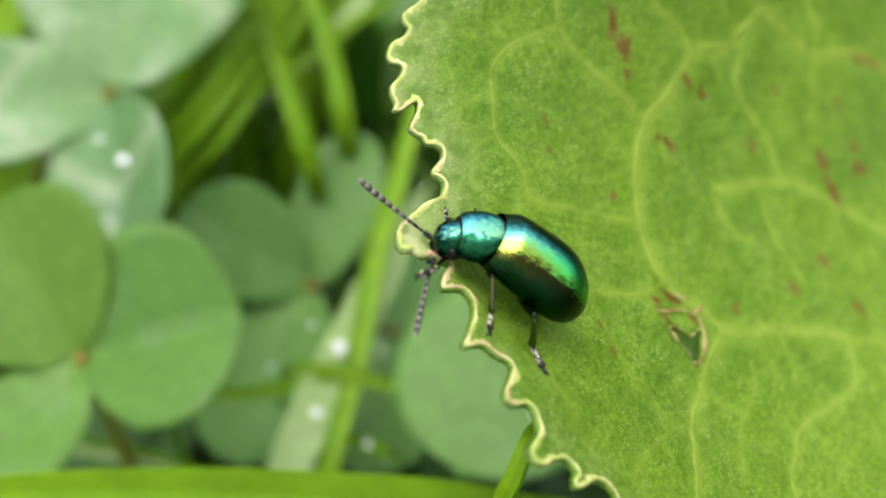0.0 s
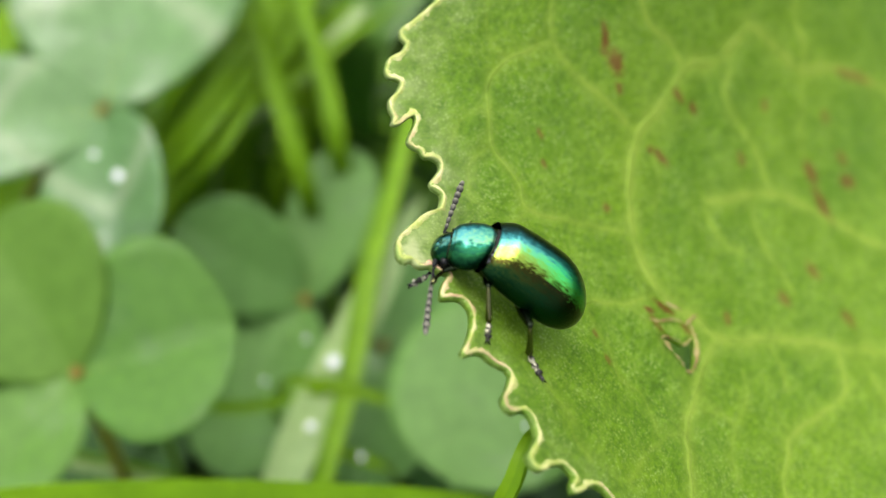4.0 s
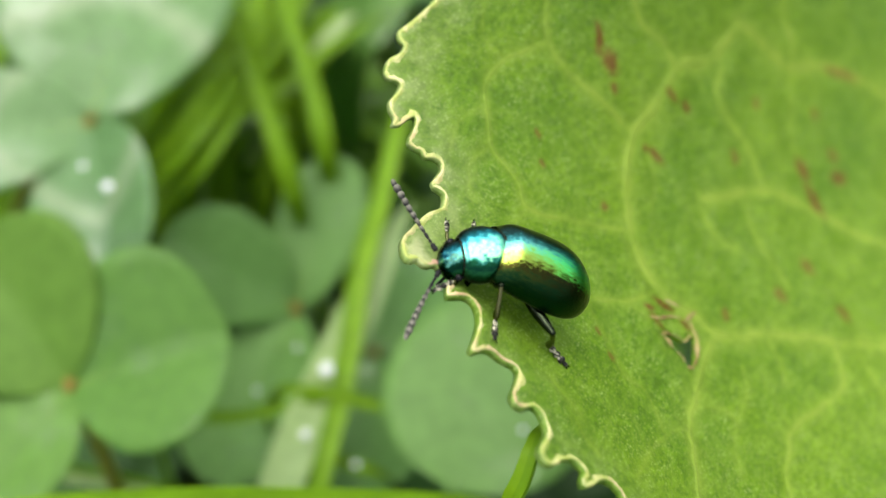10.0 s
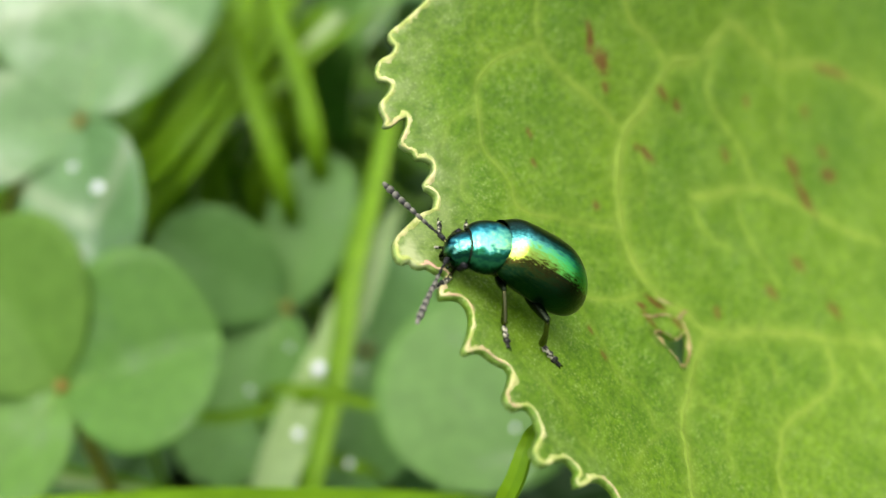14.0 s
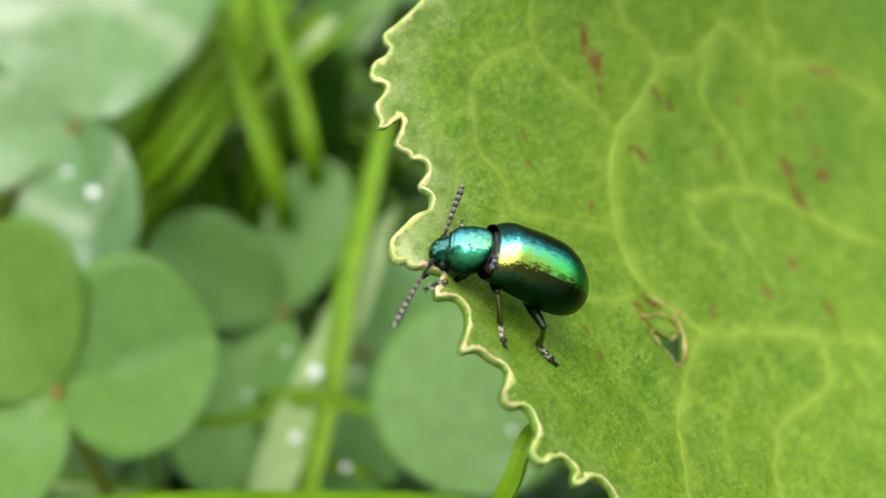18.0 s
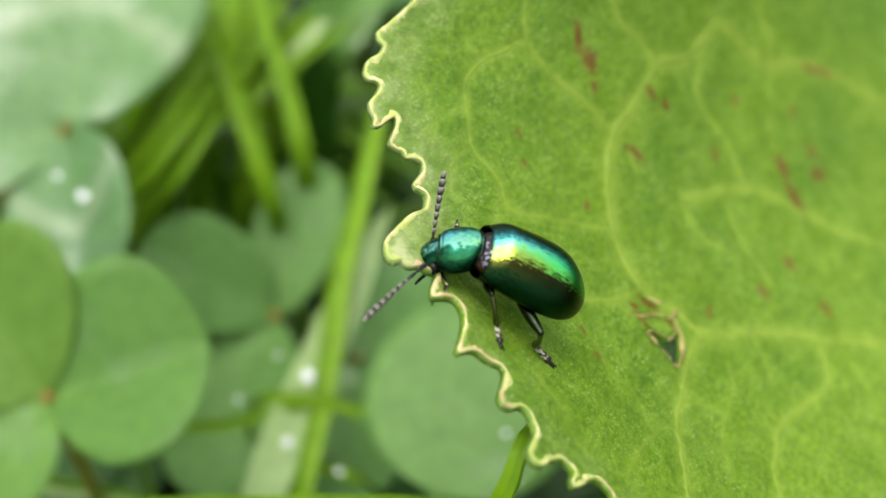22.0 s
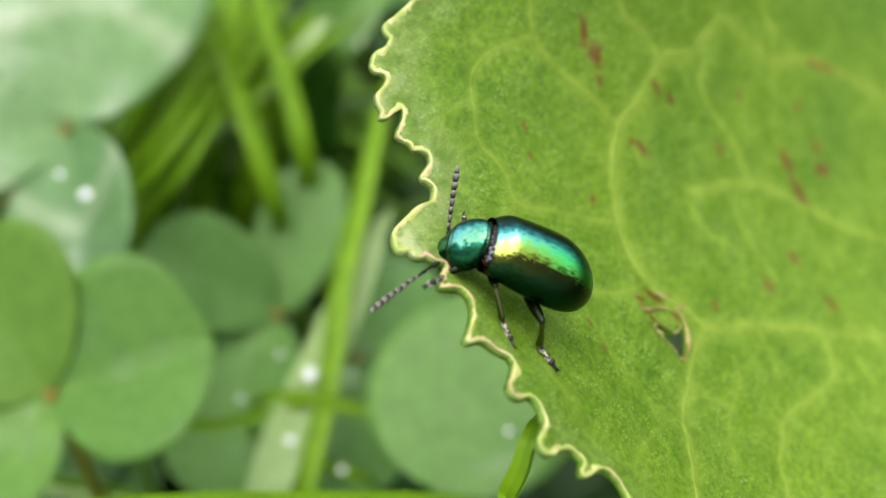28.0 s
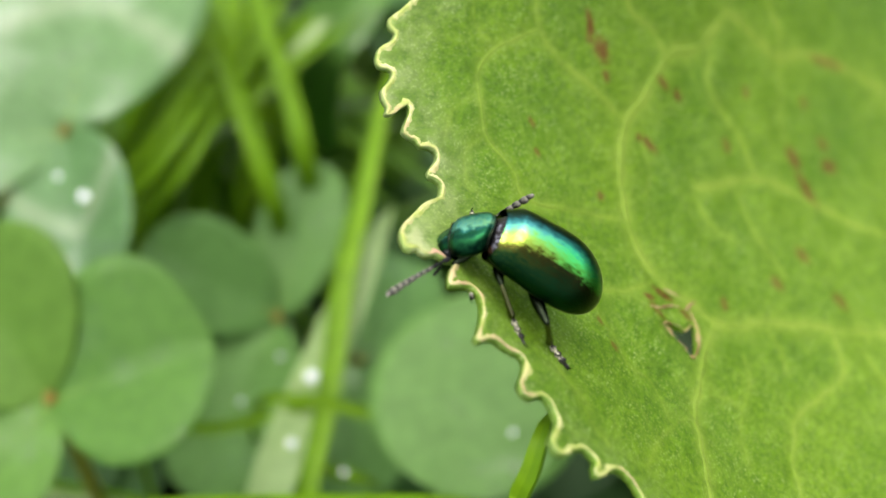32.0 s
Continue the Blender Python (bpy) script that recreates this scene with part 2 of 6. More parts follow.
# ---- the ground: one sheet out to the horizon ----
def build_ground():
    radii = [0, 30, 60, 90, 130, 200, 400, 1000, 5000, 30000, 300000]
    seg = 48
    verts, faces = [(0, 40, 0)], []
    for r in radii[1:]:
        for k in range(seg):
            a = 2 * math.pi * k / seg
            x, y = r * math.cos(a), 40 + r * math.sin(a)
            verts.append((x, y, 2.5 * noise.noise(Vector((x / 25, y / 25, 0))) if r < 300 else 0))
    for k in range(seg):
        faces.append((0, 1 + k, 1 + (k + 1) % seg))
    for i in range(len(radii) - 2):
        for k in range(seg):
            a, b = 1 + i * seg + k, 1 + i * seg + (k + 1) % seg
            faces.append((a, a + seg, b + seg, b))
    g = make("ground", verts, faces, SOIL)
    tagged(g, "dark damp soil under the clover, lawn beyond", "ground", kind="structure")


build_ground()

# ---- low growth between the clover, and an unseen grass ring to darken the horizon ----
def islands(m, amount=0.5):
    """Vary the colour from leaf to leaf of a joined mesh."""
    n, l = m.node_tree.nodes, m.node_tree.links
    b = n["Principled BSDF"]
    old = b.inputs["Base Color"].links[0].from_socket
    r = ramp(n, [(0, (1 - amount,) * 3), (1, (1 + amount,) * 3)])
    l.new(n.new("ShaderNodeNewGeometry").outputs["Random Per Island"], r.inputs[0])
    l.new(mixed(n, l, old, r.outputs[0], 1.0, "MULTIPLY"), b.inputs["Base Color"])
    return m


TURF = islands(plant("turf_green", (0.045, 0.12, 0.006), (0.1, 0.2, 0.012), 150, 0.5, spec=0.3))
# low clover coloured dark to stand for the shade between the leaves
CARPET = islands(plant("low_clover_shade_tone", (0.03, 0.08, 0.015), (0.055, 0.13, 0.025), 200, 0.5, spec=0.3))


def build_turf():
    rnd = random.Random(11)
    verts, faces = [], []
    for _ in range(900):
        x, y = rnd.uniform(-75, 45), rnd.uniform(5, 125)
        tall = rnd.uniform(8, 17) if y < 52 else rnd.uniform(14, 29)
        lean = Vector((rnd.gauss(0.1, 0.5), rnd.gauss(0.25, 0.5), 0)) * tall
        w = rnd.uniform(0.6, 1.5)
        if -13 < x < 2 and 48 < y < 66:
            tall *= 0.5
        side = Vector((-lean.y, lean.x, 0)).normalized() if lean.length > 0.1 else Vector((1, 0, 0))
        k = len(verts)
        for i in range(7):
            t = i / 6
            p = Vector((x, y, -1)) + lean * t * t + Vector((0, 0, tall * (t - 0.25 * t * t)))
            ww = w * (1 - t ** 3) + 0.05
            verts += [p - side * ww, p + Vector((0, 0, -0.25)) * ww, p + side * ww]
        for i in range(6):
            for j in range(2):
                q = k + i * 3 + j
                faces.append((q, q + 1, q + 4, q + 3))
    g = make("grass", verts, faces, TURF)
    tagged(g, "short green grass between the clover", "grass", kind="stuff")
    verts, faces = [], []
    for _ in range(170):
        c = Vector((rnd.uniform(-60, 40), rnd.uniform(8, 110), rnd.uniform(6, 17)))
        turn = rnd.uniform(0, 6.28)
        if -14 < c.x < 3 and 48 < c.y < 80:
            c.z *= 0.35
        for k in range(3):
            a = turn + k * 2.09
            ax = Vector((math.cos(a), math.sin(a), rnd.uniform(-0.15, 0.3)))
            sd = Vector((-ax.y, ax.x, rnd.uniform(-0.3, 0.3)))
            ln, wd = rnd.uniform(6, 10), rnd.uniform(3, 4.5)
            s = len(verts)
            for i in range(8):
                t = i / 7
                w = wd * math.sin(math.pi * min(1, t ** 0.8 * 0.95 + 0.02)) ** 0.6
                p = c + ax * (ln * t)
                verts += [p - sd * w + Vector((0, 0, 0.15 * w)), p, p + sd * w + Vector((0, 0, 0.15 * w))]
            for i in range(7):
                for j in range(2):
                    q = s + i * 3 + j
                    faces.append((q, q + 1, q + 4, q + 3))
        s = len(verts)
        for i in range(3):
            p = Vector((c.x + 2 * (1 - i / 2), c.y + (1 - i / 2), -1)).lerp(c, i / 2)
            verts += [p + Vector((0.35, 0, 0)), p + Vector((-0.2, 0.3, 0)), p + Vector((-0.2, -0.3, 0))]
        for i in range(2):
            for j in range(3):
                faces.append((s + i * 3 + j, s + i * 3 + (j + 1) % 3, s + i * 3 + 3 + (j + 1) % 3, s + i * 3 + 3 + j))
    g = make("clover_carpet", verts, faces, CARPET)
    tagged(g, "low shaded clover leaves over the soil", "clover", kind="stuff")


build_turf()


# unseen ring, added to darken the horizon that the beetle's shell mirrors
def build_grass_ring():
    rnd = random.Random(31)
    verts, faces = [], []
    for _ in range(2600):
        a, r = rnd.uniform(0, 2 * math.pi), 150 + 170 * rnd.random() ** 0.7
        x, y = r * math.cos(a), 45 + r * math.sin(a)
        tall = rnd.uniform(60, 105) * min(1.0, 0.45 + (r - 150) / 170) + 12 * noise.noise(Vector((x / 60, y / 60, 1)))
        lean = Vector((rnd.gauss(0, 0.25), rnd.gauss(0, 0.25), 0)) * tall
        turn = rnd.uniform(0, 6.28)
        side = Vector((math.cos(turn), math.sin(turn), 0)) * rnd.uniform(1.6, 3.4)
        k = len(verts)
        for i in range(6):
            t = i / 5
            p = Vector((x, y, -1)) + lean * t * t + Vector((0, 0, tall * (t - 0.15 * t * t)))
            s = side * (1.02 - t ** 2.5)
            verts += [p - s, p + Vector((-s.y, s.x, 0)) * 0.3, p + s]
        for i in range(5):
            for j in range(2):
                q = k + i * 3 + j
                faces.append((q, q + 1, q + 4, q + 3))
    g = make("tall_grass", verts, faces, TURF)
    tagged(g, "unseen ring of tall grass that darkens the horizon for the shell", "grass", kind="stuff")


build_grass_ring()

# ---- the dock leaf: its own plane, u along the slope, v across, h out of it ----
LEAF = pose(-0.00095, 0.018062, 0.078674, -4.773, 38.744, -2.991)


def leaf_h(u, v):
    u, v = 36 * math.tanh(u / 36), 5 + 17 * math.tanh((v - 5) / 17)
    return (0.1909 + 0.03215 * u + -0.24909 * v + -0.015656 * u * u + 0.017449 * u * v + 0.032199 * v * v
            + 0.0007602 * u ** 3 + -0.0006932 * u * u * v + -0.0012139 * u * v * v + 0.0004995 * v ** 3)


def puff(u, v):
    """Soft bulges of the blade between its veins."""
    return 0.12 * noise.noise(Vector((u * 0.5, v * 0.5, 3))) + 0.05 * noise.noise(Vector((u * 1.6, v * 1.6, 8)))


MARGIN_TOP = [(0.00, 8.75), (-0.23, 8.41), (-0.39, 8.18), (-0.66, 7.82), (-0.63, 7.52), (-0.41, 7.30), (-0.48, 7.02), (-0.80, 6.71), (-0.91, 6.41), (-0.93, 6.05), (-0.78, 5.86), (-0.48, 5.88),
              (-0.37, 5.70), (-0.48, 5.37), (-0.67, 5.02), (-0.60, 4.71), (-0.45, 4.44), (-0.48, 4.13), (-0.23, 4.20), (-0.03, 4.45), (0.25, 4.72), (0.31, 4.45), (0.21, 4.06)]
MARGIN_MID = [(0.13, 3.68), (0.35, 3.53), (0.57, 3.47), (0.72, 3.26), (1.06, 3.35), (1.33, 3.30), (1.37, 3.04), (1.15, 2.65), (0.94, 2.31), (0.97, 2.14), (1.19, 2.08), (1.38, 1.94), (1.30, 1.55),
              (1.07, 1.20), (0.44, 0.66), (-0.12, -0.09), (-0.53, -0.64), (-0.69, -1.09), (-0.70, -1.53), (-0.53, -1.68), (-0.24, -1.54), (-0.08, -1.67), (0.15, -1.63)]
MARGIN_LOW = [(0.36, -1.53), (0.64, -1.62), (1.01, -1.58), (0.77, -1.96), (0.52, -2.46), (0.51, -2.75), (0.86, -2.63), (1.28, -2.53), (1.49, -2.74), (1.48, -3.18), (1.31, -3.68), (1.06, -4.21), (0.82, -4.59),
              (0.90, -4.74), (1.30, -4.50), (1.66, -4.40), (1.97, -4.47), (2.29, -4.54), (2.58, -4.58), (2.62, -4.80), (2.36, -5.27), (2.04, -5.80)]
MARGIN_TAIL = [(2.02, -6.11), (2.29, -6.19), (2.71, -5.99), (2.93, -6.09), (3.06, -6.38), (3.02, -6.73), (2.76, -7.11), (2.42, -7.50), (2.38, -7.78), (2.55, -7.95), (2.86, -7.92), (3.26, -7.64), (3.86, -7.37),
               (4.12, -7.46), (4.23, -7.67), (4.05, -7.98), (4.16, -8.15), (4.48, -8.04), (4.86, -7.75), (5.32, -7.55), (5.74, -7.55), (5.95, -7.68)]
MARGIN_FAR = [(6.3, -8.9), (6.6, -10.5), (8.5, -12), (9.5, -15), (13, -19), (17, -25), (24, -31), (34, -34), (44, -29), (51, -17), (53, 0), (52, 16),
              (47, 29), (36, 37), (22, 36), (11, 30), (4, 22), (1.8, 16), (1.0, 12.5), (0.1, 11.0), (0.45, 9.7)]
HOLE = [(11.92, 0.61), (12.44, 0.90), (12.89, 0.86), (13.26, 0.84), (13.69, 1.25), (13.90, 1.22), (13.82, 0.61), (13.54, -0.02), (13.13, -0.49), (12.90, -0.38), (12.69, -0.01), (12.32, 0.34)]
VEINS = {
    "u": (0.12, [(24.0, 4.2), (24.6, 1.0), (23.4, -2.4), (24.2, -6.5)]),
    "a": (0.36, [(25.2, 4.4), (20.8, 3.5), (18.1, 2.8), (15.4, 2.0), (14.4, 2.5), (12.5, 2.9), (11.3, 4.4), (11.0, 6.0), (10.8, 7.3), (11.2, 9.3), (12.2, 11.1), (13.3, 13.3), (15.5, 15.0), (17.6, 17.7), (20.2, 18.1), (22.3, 18.3), (25.4, 20.1), (29.2, 21.3), (38.0, 22.5)]),
    "b": (0.26, [(15.37, 2.00), (14.77, 1.13), (14.15, 0.2), (13.45, -0.81), (12.71, -2.03), (12.12, -3.06), (11.62, -3.84), (11.62, -4.28), (11.25, -4.86), (11.05, -5.70), (10.62, -6.92), (9.79, -9.99)]),
    "c": (0.14, [(12.48, 2.90), (11.28, 2.08), (9.86, 1.31), (8.58, 0.78), (7.60, 0.30), (6.34, -0.26)]),
    "d": (0.18, [(11.2, 9.3), (9.9, 9.5), (8.1, 9.7), (6.7, 9.8), (5.6, 10.3), (5.2, 11.0), (4.9, 14.0)]),
    "e": (0.15, [(5.6, 10.3), (4.7, 9.4), (3.7, 8.6), (3.1, 7.5), (3.2, 6.5), (3.6, 5.2), (4.9, 4.2), (5.4, 3.3), (7.9, 4.0), (11.0, 4.9)]),
    "f": (0.18, [(13.3, 13.3), (11.9, 13.7), (10.1, 13.7), (8.5, 15.5)]),
    "g": (0.26, [(34.0, 11.5), (27.4, 10.9), (24.1, 11.2), (20.5, 10.9), (18.1, 9.8), (15.9, 8.5)]),
    "h": (0.17, [(20.29, 10.89), (19.75, 11.58), (18.76, 12.50), (17.45, 13.07), (16.33, 13.67), (16.33, 14.96)]),
    "i": (0.17, [(22.9, 3.9), (22.6, 2.2), (22.0, 1.1), (20.4, -0.1), (19.0, -1.0), (17.9, -2.0), (17.2, -3.3), (16.7, -4.4), (16.3, -7.0)]),
    "k": (0.1, [(5.4, 3.3), (4.5, 2.3), (3.6, 1.0)]),
    "l": (0.11, [(4.26, -4.27), (4.54, -4.67), (4.89, -4.98), (5.22, -5.27), (4.81, -5.76), (5.09, -6.24), (5.53, -6.55)]),
    "m": (0.22, [(22.3, 18.3), (22.4, 20.1), (21.5, 20.7), (21.0, 25.0)]),
    "o": (0.6, [(53, 1), (44, 3.4), (34, 4.6), (25.2, 4.4)]),
}
VEINS.update({
    "p": (0.12, [(15.60, 8.75), (15.70, 8.06), (16.26, 7.39), (17.12, 6.94), (17.99, 6.88)]),
    "q": (0.13, [(18.91, 9.84), (19.10, 8.68), (19.59, 7.77), (20.48, 7.12), (21.11, 6.07)]),
    "s": (0.12, [(21.89, 18.09), (22.47, 16.76), (22.36, 14.77), (23.00, 13.68)]),
    "w": (0.12, [(18.68, 2.85), (18.82, 2.31), (19.00, 1.57), (18.77, 0.77)]),
    "x": (0.10, [(16.52, 0.80), (16.15, -0.56), (15.08, -2.09), (14.20, -3.49), (14.07, -4.63)]),
    "n": (0.10, [(3.68, 8.59), (2.91, 8.83), (2.42, 9.21), (2.26, 9.95)]),
    "z": (0.10, [(9.91, 1.40), (10.66, 1.38), (11.20, 1.15)]),
    "aa": (0.09, [(3.14, 6.58), (2.42, 5.90), (1.96, 5.00), (1.73, 4.09)]),
    "ab": (0.09, [(3.63, 5.20), (2.97, 4.46), (2.59, 3.47), (2.60, 2.42)]),
    "ac": (0.10, [(11.01, 9.21), (12.12, 9.18), (12.65, 7.96), (12.45, 6.63)]),
    "ad": (0.10, [(11.87, -3.39), (10.05, -4.36), (8.73, -5.43), (7.23, -6.91)]),
    "ae": (0.10, [(12.70, -2.19), (14.34, -1.84), (15.08, -2.09)]),
    "af": (0.10, [(7.79, 0.41), (7.96, -0.48), (8.64, -1.13), (8.70, -2.24), (9.84, -2.70), (10.05, -4.36)]),
})
# rust spots: place, half length, half width, lean
SPOTS = [(9.0, 11.2, 0.46, 0.38, -21), (8.1, 11.8, 0.43, 0.2, -49), (9.5, 10.4, 0.23, 0.18, -37), (13.2, 12.0, 0.37, 0.18, -8), (14.3, 12.1, 0.23, 0.18, -22), (12.7, 9.1, 0.44, 0.18, -16), (12.0, 9.1, 0.18, 0.13, -15),
         (23.2, 13.2, 0.52, 0.34, -49), (23.9, 11.8, 0.78, 0.3, -48), (26.1, 13.9, 0.6, 0.32, 23), (12.6, 2.3, 0.61, 0.17, -2), (11.5, 1.7, 0.3, 0.12, 10)]
FAINT = [(11.8, 1.2, 0.4, 0.2, -30), (13.6, 1.7, 0.3, 0.22, -60), (8.2, 11.4, 0.27, 0.20, -68), (19.4, 14.8, 0.29, 0.24, -96), (25.7, 15.0, 0.33, 0.35, -95), (27.3, 20.7, 1.68, 0.28, 19), (20.3, 5.5, 0.33, 0.33, -24), (24.2, 5.7, 0.38, 0.38, -42), (22.6, 7.7, 0.39, 0.33, -59),
         (5.8, 6.7, 0.18, 0.16, -35), (6.1, 5.6, 0.16, 0.14, -39), (8.3, -1.7, 0.21, 0.17, -97), (8.0, -0.8, 0.17, 0.14, -95), (16.4, 3.2, 0.30, 0.19, -104), (9.6, 5.4, 0.2, 0.2, -40), (24.4, 16.8, 0.31, 0.3, -90), (18.0, 11.5, 0.31, 0.25, -31)]


def inside(poly, pts):
    x, y = pts[:, 0], pts[:, 1]
    hit = np.zeros(len(pts), bool)
    for (x0, y0), (x1, y1) in zip(poly, np.roll(poly, -1, 0)):
        cross = (y0 > y) != (y1 > y)
        with np.errstate(divide="ignore", invalid="ignore"):
            hit ^= cross & (x < (x1 - x0) * (y - y0) / (y1 - y0) + x0)
    return hit


def away(line, pts):
    """Distance from pts to a finely sampled line, and the nearest sample."""
    d = np.full(len(pts), 1e9)
    near = np.zeros(len(pts), int)
    for i, q in enumerate(line):
        e = np.hypot(pts[:, 0] - q[0], pts[:, 1] - q[1])
        m = e < d
        d[m], near[m] = e[m], i
    return d, near


def leaf_material():
    m, n, l, bsdf = material("dock_leaf_green")
    co = n.new("ShaderNodeTexCoord")
    grain_way = node(n, "ShaderNodeMapping")          # the blade's grain, stretched against foreshortening to look even from the camera
    grain_way.inputs["Scale"].default_value = (0.66, 1, 1)
    turned = node(n, "ShaderNodeMapping")
    turned.inputs["Rotation"].default_value = (0, 0, radians(-43))
    l.new(co.outputs["Object"], turned.inputs[0])
    l.new(turned.outputs[0], grain_way.inputs[0])

    def tex(scale, detail, rough):
        t = node(n, "ShaderNodeTexNoise", Scale=scale, Detail=detail, Roughness=rough)
        l.new(grain_way.outputs[0], t.inputs["Vector"])
        return t

    def times(a, k):
        q = node(n, "ShaderNodeMath", operation="MULTIPLY")
        l.new(a, q.inputs[0])
        if isinstance(k, (int, float)):
            q.inputs[1].default_value = k
        else:
            l.new(k, q.inputs[1])
        return q.outputs[0]

    def graded(src, stops):
        r = ramp(n, stops)
        l.new(src, r.inputs[0])
        return r.outputs[0]

    big, mid, grit, fine = tex(170, 3, 0.5), tex(1100, 4, 0.6), tex(4200, 5, 0.7), tex(11000, 4, 0.65)
    net = node(n, "ShaderNodeTexVoronoi", feature="DISTANCE_TO_EDGE")
    net.inputs["Scale"].default_value = 420
    l.new(mixed(n, l, grain_way.outputs[0], noise_tex(n, l, 500, 3, 0.6, co).outputs["Color"], 0.0022), net.inputs["Vector"])
    c = mixed(n, l, (0.097, 0.216, 0.005), (0.161, 0.293, 0.007), graded(big.outputs[0], [(0.3, (0, 0, 0)), (0.7, (1, 1, 1))]))
    c = mixed(n, l, c, graded(mid.outputs[0], [(0.32, (0.82, 0.87, 0.72)), (0.68, (1.16, 1.12, 1.25))]), 0.8, "MULTIPLY")
    c = mixed(n, l, c, graded(grit.outputs[0], [(0.38, (0.68, 0.75, 0.6)), (0.62, (1.3, 1.24, 1.5))]), 0.95, "MULTIPLY")
    hairs = times(graded(fine.outputs[0], [(0.53, (0, 0, 0)), (0.68, (1, 1, 1))]), graded(mid.outputs[0], [(0.4, (0.25,) * 3), (0.6, (0.95,) * 3)]))
    c = mixed(n, l, c, (0.4, 0.52, 0.18), hairs)
    c = mixed(n, l, c, (0.24, 0.38, 0.04), times(graded(net.outputs[0], [(0.0, (1, 1, 1)), (0.1, (0, 0, 0))]), times(mid.outputs[0], 0.55)))
    patchy = graded(mid.outputs[0], [(0.35, (0.45,) * 3), (0.6, (1, 1, 1))])
    halo = node(n, "ShaderNodeAttribute", attribute_name="vein")
    c = mixed(n, l, c, (0.235, 0.37, 0.028), times(times(halo.outputs["Fac"], 0.42), patchy))
    core = node(n, "ShaderNodeAttribute", attribute_name="core")
    c = mixed(n, l, c, (0.32, 0.44, 0.055), times(times(core.outputs["Fac"], 0.8), patchy))
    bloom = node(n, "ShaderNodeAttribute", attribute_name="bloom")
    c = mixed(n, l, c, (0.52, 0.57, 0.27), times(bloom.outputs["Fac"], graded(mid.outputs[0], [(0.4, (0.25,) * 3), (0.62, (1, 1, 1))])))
    # reddish rust spots, the faint ones under the skin
    for group, depth, tone in ((FAINT, 0.62, (0.2, 0.09, 0.018)), (SPOTS, 0.82, (0.17, 0.055, 0.012))):
        total = None
        for u, v, long, wide, lean in group:
            mp = node(n, "ShaderNodeMapping")
            mp.vector_type = "TEXTURE"
            l.new(co.outputs["Object"], mp.inputs[0])
            mp.inputs["Location"].default_value = (u * MM, v * MM, 0)
            mp.inputs["Rotation"].default_value = (0, 0, radians(lean))
            mp.inputs["Scale"].default_value = (long * MM, wide * MM, 1)
            ln = node(n, "ShaderNodeVectorMath", operation="LENGTH")
            l.new(mp.outputs[0], ln.inputs[0])
            w = node(n, "ShaderNodeMath", operation="MULTIPLY_ADD")
            l.new(grit.outputs[0], w.inputs[0])
            w.inputs[1].default_value = 2.2
            l.new(ln.outputs["Value"], w.inputs[2])
            mr = node(n, "ShaderNodeMapRange")
            l.new(w.outputs[0], mr.inputs[0])
            mr.inputs[1].default_value, mr.inputs[2].default_value, mr.inputs[3].default_value, mr.inputs[4].default_value = 1.7, 2.6, depth, 0
            if total is None:
                total = mr.outputs[0]
            else:
                mx = node(n, "ShaderNodeMath", operation="MAXIMUM")
                l.new(total, mx.inputs[0])
                l.new(mr.outputs[0], mx.inputs[1])
                total = mx.outputs[0]
        c = mixed(n, l, c, tone, total)
    l.new(c, bsdf.inputs["Base Color"])
    bsdf.inputs["Roughness"].default_value = 0.55
    bsdf.inputs["Specular IOR Level"].default_value = 0.35
    b1 = node(n, "ShaderNodeBump", Strength=0.25, Distance=0.00012)
    l.new(net.outputs[0], b1.inputs["Height"])
    b2 = node(n, "ShaderNodeBump", Strength=0.3, Distance=0.00004)
    l.new(fine.outputs[0], b2.inputs["Height"])
    b3 = node(n, "ShaderNodeBump", Strength=0.5, Distance=0.00012)
    l.new(mid.outputs[0], b3.inputs["Height"])
    l.new(b1.outputs[0], b3.inputs["Normal"])
    l.new(b3.outputs[0], b2.inputs["Normal"])
    l.new(b2.outputs[0], bsdf.inputs["Normal"])
    tr = n.new("ShaderNodeBsdfTranslucent")
    l.new(mixed(n, l, c, (1.0, 1.1, 0.4), 1.0, "MULTIPLY"), tr.inputs[0])
    mix = n.new("ShaderNodeMixShader")
    mix.inputs[0].default_value = 0.38
    l.new(bsdf.outputs[0], mix.inputs[1])
    l.new(tr.outputs[0], mix.inputs[2])
    l.new(mix.outputs[0], n["Material Output"].inputs[0])
    return m


def rim_material(name, pale, mid, pink, where):
    m, n, l, b = material(name)
    t = noise_tex(n, l, 420, 3)
    f = noise_tex(n, l, 1100, 5, 0.75)
    fr = ramp(n, [(0.42, (0, 0, 0)), (0.58, (1, 1, 1))])
    l.new(f.outputs[0], fr.inputs[0])
    c = mixed(n, l, pale, mid, fr.outputs[0])
    r = ramp(n, [(where, (0, 0, 0)), (where + 0.12, (1, 1, 1))])
    l.new(t.outputs[0], r.inputs[0])
    c = mixed(n, l, c, pink, r.outputs[0])
    l.new(c, b.inputs["Base Color"])
    b.inputs["Roughness"].default_value = 0.55
    bp = node(n, "ShaderNodeBump", Strength=0.5, Distance=0.00012)
    l.new(f.outputs[0], bp.inputs["Height"])
    l.new(bp.outputs[0], b.inputs["Normal"])
    return m


from mathutils.geometry import delaunay_2d_cdt


